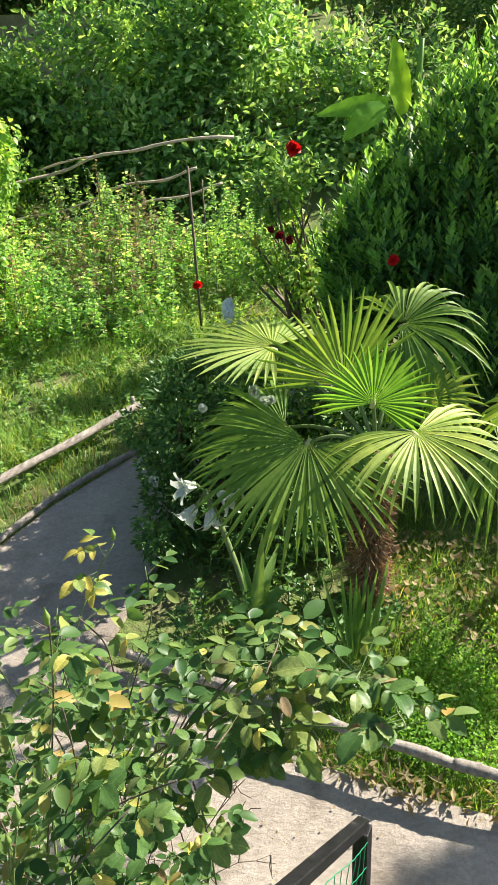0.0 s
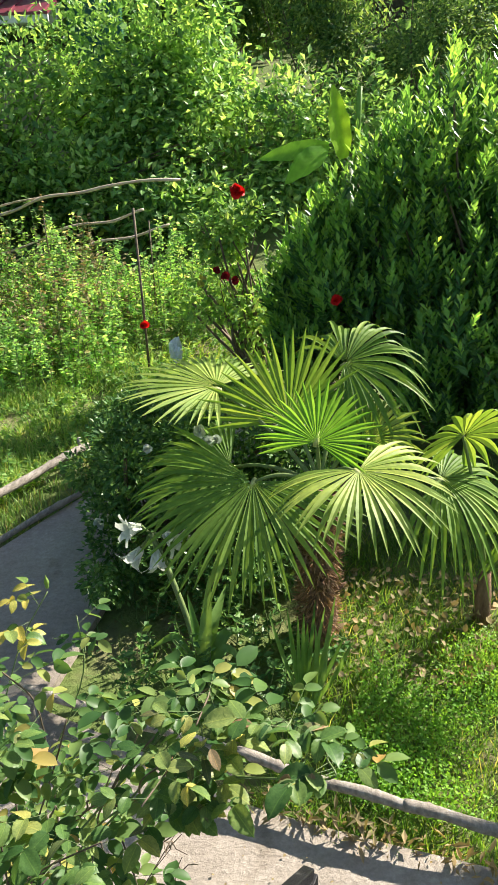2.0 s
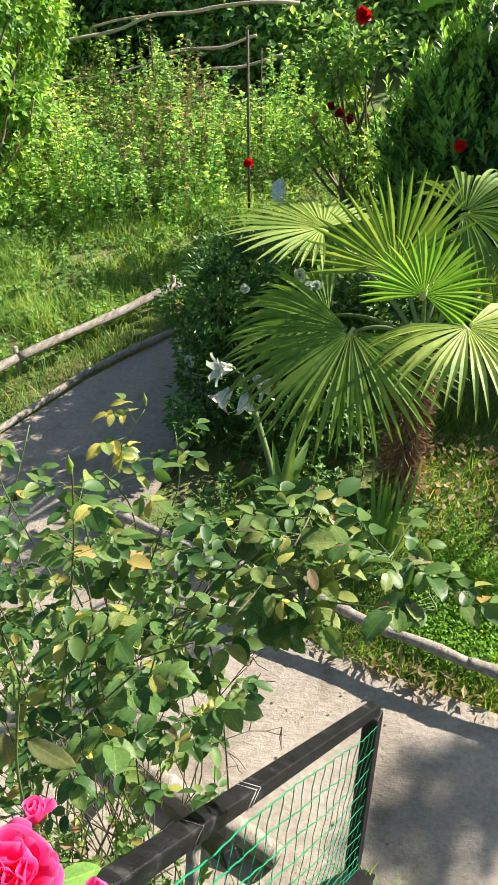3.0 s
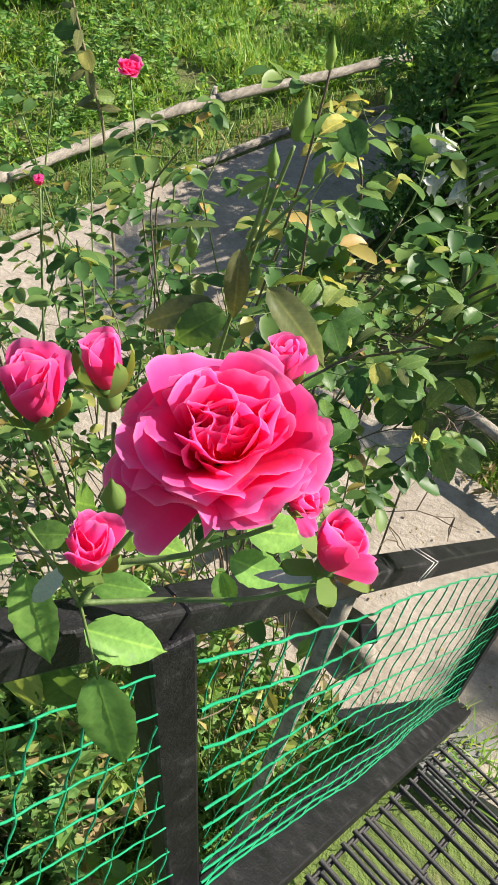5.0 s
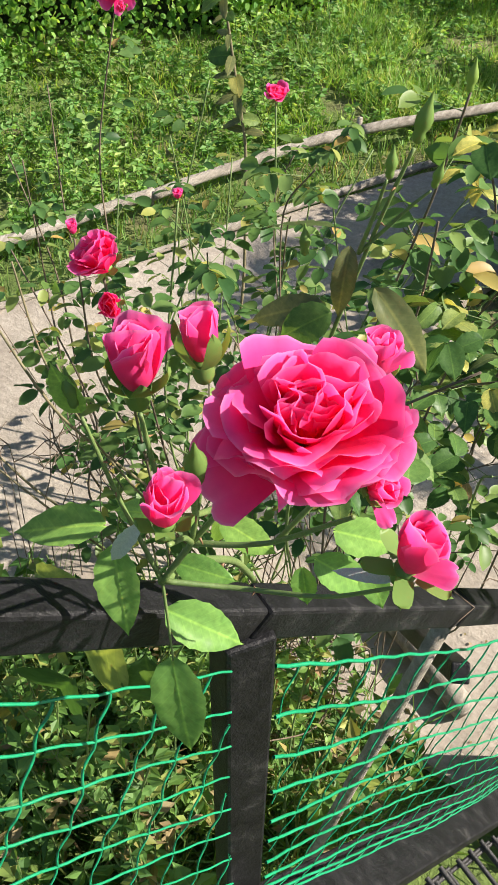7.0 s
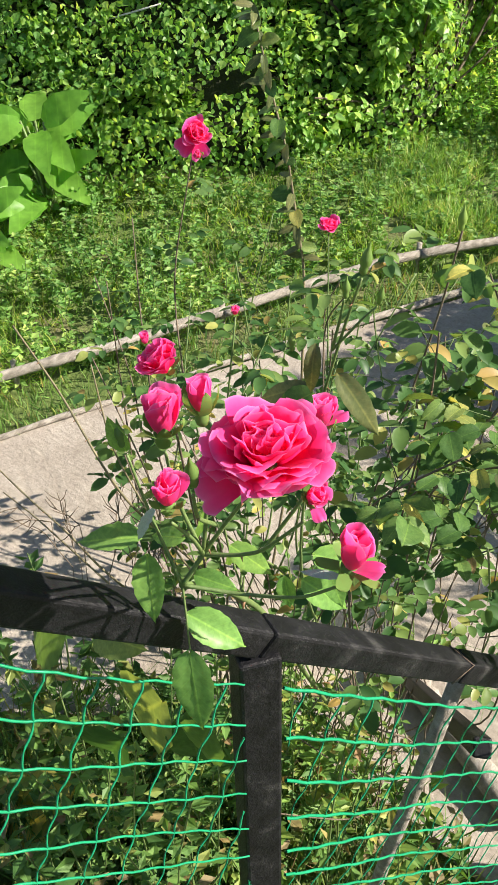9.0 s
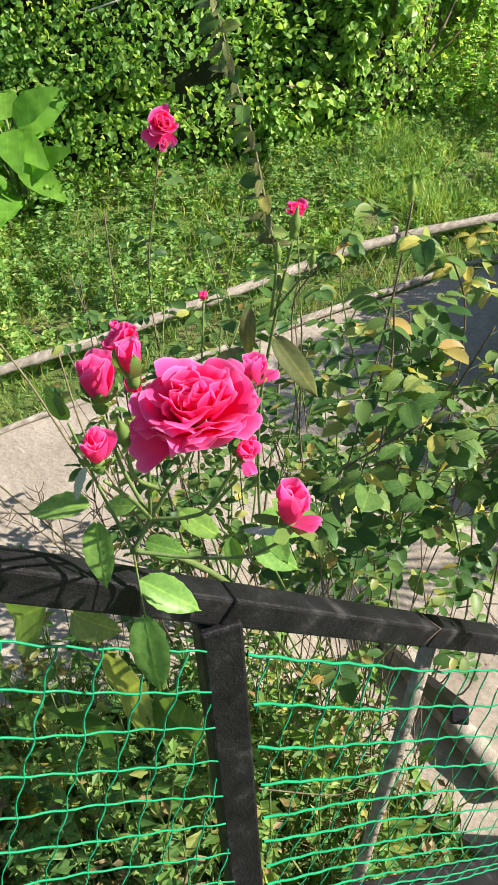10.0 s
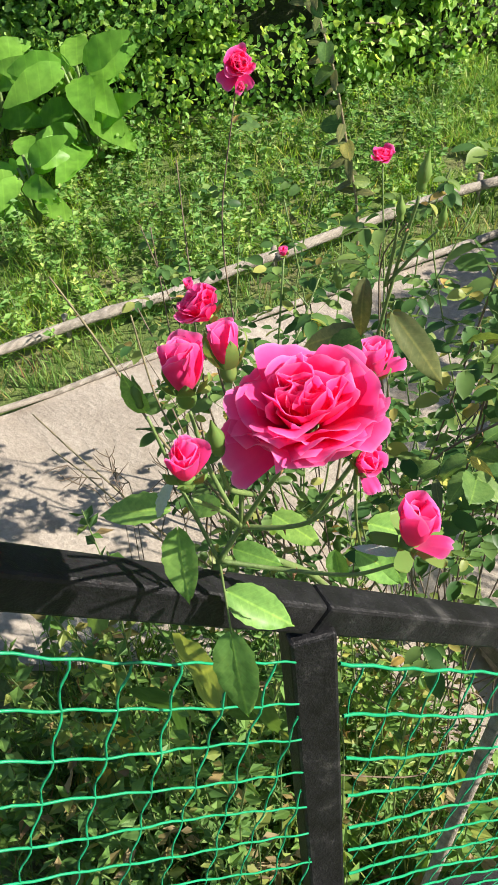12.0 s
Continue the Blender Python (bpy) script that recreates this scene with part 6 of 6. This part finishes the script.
# ---- flowers and plants of the palm bed ----
def strap(pts, width, material, parent, name="leaf"):
    """A long strap leaf, folded along its middle."""
    ln = smooth_line(pts, 6)
    tan = unit(np.gradient(ln, axis=0))
    side = unit(np.cross(tan, np.array((0.15, -0.4, 1.0))))
    nrm = np.cross(side, tan)
    n = len(ln)
    v, f = [], []
    for i in range(n):
        s = i / (n - 1)
        w = width * 0.5 * (0.7 + 0.6 * s) * (1 - s ** 3.0) + 0.001
        v += [ln[i] - side[i] * w + nrm[i] * w * 0.35, ln[i], ln[i] + side[i] * w + nrm[i] * w * 0.35]
    for i in range(n - 1):
        o = 3 * i
        f += [(o, o + 1, o + 4, o + 3), (o + 1, o + 2, o + 5, o + 4)]
    return child(name, mesh_of(name, v, f, material), parent)


def crinum():
    b = np.array((-0.04, 3.66, gz(-0.04, 3.66)))
    th = empty("white_lily", b, "crinum lily with white trumpet flowers and strap leaves", "lily")
    for tip, mid in (((-0.42, 3.58, 0.22), (-0.20, 3.62, 0.38)), ((-0.16, 3.44, 0.22), (-0.08, 3.55, 0.38)), ((0.22, 3.89, 0.32), (0.10, 3.76, 0.44)), ((0.22, 3.66, 0.26), (0.10, 3.66, 0.42)), ((0.02, 3.85, 0.74), (-0.01, 3.74, 0.48)),
                     ((-0.10, 3.82, 0.64), (-0.06, 3.74, 0.45)), ((-0.32, 3.78, 0.32), (-0.18, 3.74, 0.44)), ((0.12, 3.46, 0.28), (0.04, 3.56, 0.38)), ((0.10, 3.98, 0.58), (0.03, 3.80, 0.47))):
        strap([b, b * 0.4 + np.asarray(mid) * 0.6, mid, tip], rng.uniform(0.055, 0.08), M_STRAP, th)
    top = np.array((-0.285, 3.98, 0.93))
    child("flower_stalk", tube("flower_stalk", smooth_line([b, (-0.10, 3.78, 0.5), (-0.22, 3.92, 0.8), top]), 0.016, M_STEM, 8), th)
    for c, d in (((-0.335, 4.00, 0.96), (-0.7, -0.5, 0.1)), ((-0.26, 3.93, 0.855), (0.1, -0.6, -0.75)), ((-0.34, 3.97, 0.845), (-0.6, -0.5, -0.6)), ((-0.215, 3.97, 0.93), (0.6, -0.5, -0.2))):
        c, d = np.asarray(c), unit(d)
        u = unit(np.cross(d, (0, 0, 1.0)))
        w = np.cross(u, d)
        fl = child("flower", tube("flower", [top, (top + c) / 2, c], [0.006, 0.005, 0.012], M_STEM, 6), th, "white trumpet flower")
        for k in range(6):
            a = k * math.pi / 3
            o = u * math.cos(a) + w * math.sin(a)
            strap_pts = [c, c + d * 0.06 + o * 0.022, c + d * 0.105 + o * 0.05, c + d * 0.11 + o * 0.09]
            ln = smooth_line(strap_pts, 3)
            sd = unit(np.cross(d, o))
            v, f = [], []
            for i, p in enumerate(ln):
                s = i / (len(ln) - 1)
                wd = 0.026 * math.sin(min(1, s + 0.25) * 2.6) + 0.002
                v += [p - sd * wd, p, p + sd * wd]
            for i in range(len(ln) - 1):
                q = 3 * i
                f += [(q, q + 1, q + 4, q + 3), (q + 1, q + 2, q + 5, q + 4)]
            child("petal", mesh_of("petal", v, f, M_WHITEPETAL), fl)


crinum()


def iris():
    b = np.array((0.50, 3.48, gz(0.50, 3.48)))
    th = empty("iris_plant", b, "clump of upright sword-shaped green leaves", "plant")
    for k in range(16):
        o = np.array((rng.normal() * 0.03, rng.normal() * 0.03, 0))
        t = b + o * 3.0 + np.array((rng.normal() * 0.07 + 0.03, rng.normal() * 0.06, rng.uniform(0.32, 0.62)))
        strap([b + o, (b + o) * 0.5 + t * 0.5 + o * 0.3, t], rng.uniform(0.02, 0.03), M_STRAP, th)


iris()


def small_flower(name, c, r, material, label, category, petals=14, parent=None):
    """A small many-petalled bloom."""
    c = np.asarray(c, float)
    d = rand_dirs(petals, (0.2, -0.5, 0.6), 0.7)
    up = rand_dirs(petals, (0, -0.4, 0.6), 0.6)
    me = scatter(name, OVATE, np.repeat(c[None], petals, 0) - d * r * 0.2, d, up, r * 1.1, material, r * 2.0, True)
    ob = new(name, me)
    if parent:
        ob.parent = parent
        ob.matrix_parent_inverse = world_of(parent).inverted()
        return tagged(ob, label)
    return tagged(ob, label, category)


white_bush = [o for o in scene.objects if o.name.startswith("white_rose_bush")][0]
for c, r in (((-0.023, 4.42, 1.313), 0.05), ((0.03, 4.40, 1.26), 0.042), ((0.07, 4.42, 1.26), 0.038), ((-0.315, 4.35, 1.25), 0.035), ((-0.62, 4.25, 0.84), 0.042)):
    small_flower("bloom", c, r, M_WHITEPETAL, "white rose bloom", "rose", 16, white_bush)

# red climbing rose in front of the thicket
red_bush = bush("red_rose_bush", "leggy climbing rose with red blooms", "rose bush",
                [((0.15, 7.1, 1.95), (0.34, 0.25, 0.36), 3), ((0.0, 7.2, 1.4), (0.35, 0.3, 0.35), 2), ((0.4, 7.0, 1.2), (0.35, 0.3, 0.4), 2)], 2600, 0.055, OVATE, M_WEED, twigs=26, trunk=(0.38, 7.25, gz(0.38, 7.25)))
for c, r, mt, lb in (((0.22, 6.95, 2.295), 0.075, M_REDPETAL, "bright red rose"), ((-0.69, 7.42, 1.09), 0.055, M_REDPETAL, "bright red rose"), ((0.886, 5.70, 1.70), 0.05, M_REDPETAL, "bright red rose in shade"), ((0.09, 6.95, 1.615), 0.05, M_WINEPETAL, "dark red rose"), ((0.02, 6.95, 1.67), 0.04, M_WINEPETAL, "dark red rose"),
                     ((0.17, 6.95, 1.58), 0.045, M_WINEPETAL, "dark red rose")):
    small_flower("bloom", c, r, mt, lb, "rose", 16, red_bush)
for c in ((-0.13, 6.95, 1.55), (-0.11, 6.95, 1.61), (0.22, 6.95, 1.42)):
    small_flower("yellowed_leaf", c, 0.05, M_YELLOWLEAF, "bright yellow dying leaf", "leaf", 4, red_bush)
child("stake", tube("stake", [(-0.69, 7.45, 0.55), (-0.70, 7.47, 2.13)], 0.012, M_TWIG, 6), red_bush, "thin dark support stake")


def crumpled(name, c, size, material, label, category):
    bm = bmesh.new()
    bmesh.ops.create_icosphere(bm, subdivisions=4, radius=1)
    for v in bm.verts:
        p = v.co.copy()
        n = noise.noise(p * 1.6) * 0.35 + noise.noise(p * 4.5) * 0.25
        v.co = Vector((p.x * size[0], p.y * size[1], p.z * size[2])) * (1 + n)
    me = bpy.data.meshes.new(name)
    bm.to_mesh(me)
    bm.free()
    me.materials.append(material)
    ob = new(name, me)
    ob.location = c
    return tagged(ob, label, category)


M_BAG = rough_surface("pale_plastic", [(0.3, (0.62, 0.68, 0.70)), (0.7, (0.82, 0.85, 0.86))], 9, 0.35, 0.5)
crumpled("plastic_bag", (-0.39, 7.15, gz(-0.39, 7.15) + 0.30), (0.06, 0.05, 0.11), M_BAG, "crumpled pale plastic bag among weeds", "bag")


# ---- banana plant ----
def big_leaf(base, tip, face, width, material, parent, sag=0.1, name="leaf"):
    """A large leaf with midrib and gently waved halves."""
    base, tip = np.asarray(base, float), np.asarray(tip, float)
    d = tip - base
    ln = np.linalg.norm(d)
    y = unit(d)
    x = unit(np.cross(y, face))
    z = np.cross(x, y)
    n, v, f = 14, [], []
    for i in range(n):
        s = i / (n - 1)
        w = width * 0.5 * math.sin(math.pi * min(1, s * 0.92 + 0.06)) ** 0.6 * (1 - 0.45 * s ** 2)
        for k in (-1, -0.5, 0, 0.5, 1):
            h = 0.18 * abs(k) * w + 0.03 * width * math.sin(i * 1.7 + k * 3) * abs(k) - sag * ln * s * s
            v.append(base + y * ln * s + x * w * k + z * h)
    for i in range(n - 1):
        for k in range(4):
            o = i * 5 + k
            f.append((o, o + 1, o + 6, o + 5))
    return child(name, mesh_of(name, v, f, material), parent)


def banana():
    b = np.array((1.22, 7.75, gz(1.22, 7.75)))
    th = empty("banana_plant", b, "banana plant with broad glowing green leaves behind the shrub", "banana plant")
    child("stem", tube("stem", [b - (0, 0, 0.1), b + (0, 0, 0.9), (1.20, 7.7, 2.42)], [0.08, 0.07, 0.045], M_STEM, 10), th)
    big_leaf((1.15, 7.62, 2.45), (1.03, 7.58, 3.04), (0.5, -0.8, 0.2), 0.26, M_BANANA, th, -0.05)
    big_leaf((1.02, 7.6, 2.56), (0.42, 7.55, 2.50), (0.1, -0.75, 0.6), 0.20, M_BROAD, th, 0.06)
    big_leaf((0.98, 7.55, 2.54), (0.64, 7.3, 2.36), (0.3, -0.5, 0.85), 0.24, M_BROAD, th, 0.2)
    child("leaf_stalk", tube("leaf_stalk", [(1.20, 7.7, 2.42), (1.05, 7.6, 2.58)], 0.014, M_STEM, 6), th)
    child("rolled_leaf", tube("rolled_leaf", [(1.26, 7.65, 2.4), (1.27, 7.62, 2.7), (1.28, 7.6, 3.02)], [0.022, 0.026, 0.022], M_STRAP, 8), th, "pale rolled young leaf")


banana()


def broad_plant(x, y, n, size, seed):
    r = np.random.default_rng(seed)
    b = np.array((x, y, gz(x, y)))
    th = empty("broad_leaved_plant", b, "lush plant with very broad light green leaves", "plant", "broad-leaved plants")
    for k in range(n):
        a = k * 2.4 + r.random()
        o = np.array((math.cos(a), math.sin(a) - 0.2, 0))
        h = size * r.uniform(0.4, 2.0)
        p = b + o * size * 0.25 + (0, 0, h)
        t = p + o * size * r.uniform(0.85, 1.35) + np.array((0, 0, size * r.uniform(-0.35, 0.75)))
        lf = big_leaf(p, t, (0.5, -0.6, 0.6), size * 0.66, M_BROAD, th, 0.34)
        child("leaf_stalk", tube("leaf_stalk", arc(b, p, 0.04, 6, (1, 0, 0)), 0.012, M_STEM, 6), lf)


broad_plant(-4.80, 4.10, 24, 0.36, 1)
broad_plant(-4.45, 3.25, 14, 0.26, 2)
broad_plant(-5.7, 3.9, 14, 0.36, 3)

cable = tube("cable", arc((-8.0, 4.6, 0.95), (-4.5, 5.2, 1.62), -0.10, 16), 0.007, M_WHITEMARK, 6)
tagged(new("cable", cable), "thin pale cable hung along the ivy bank", "cable")
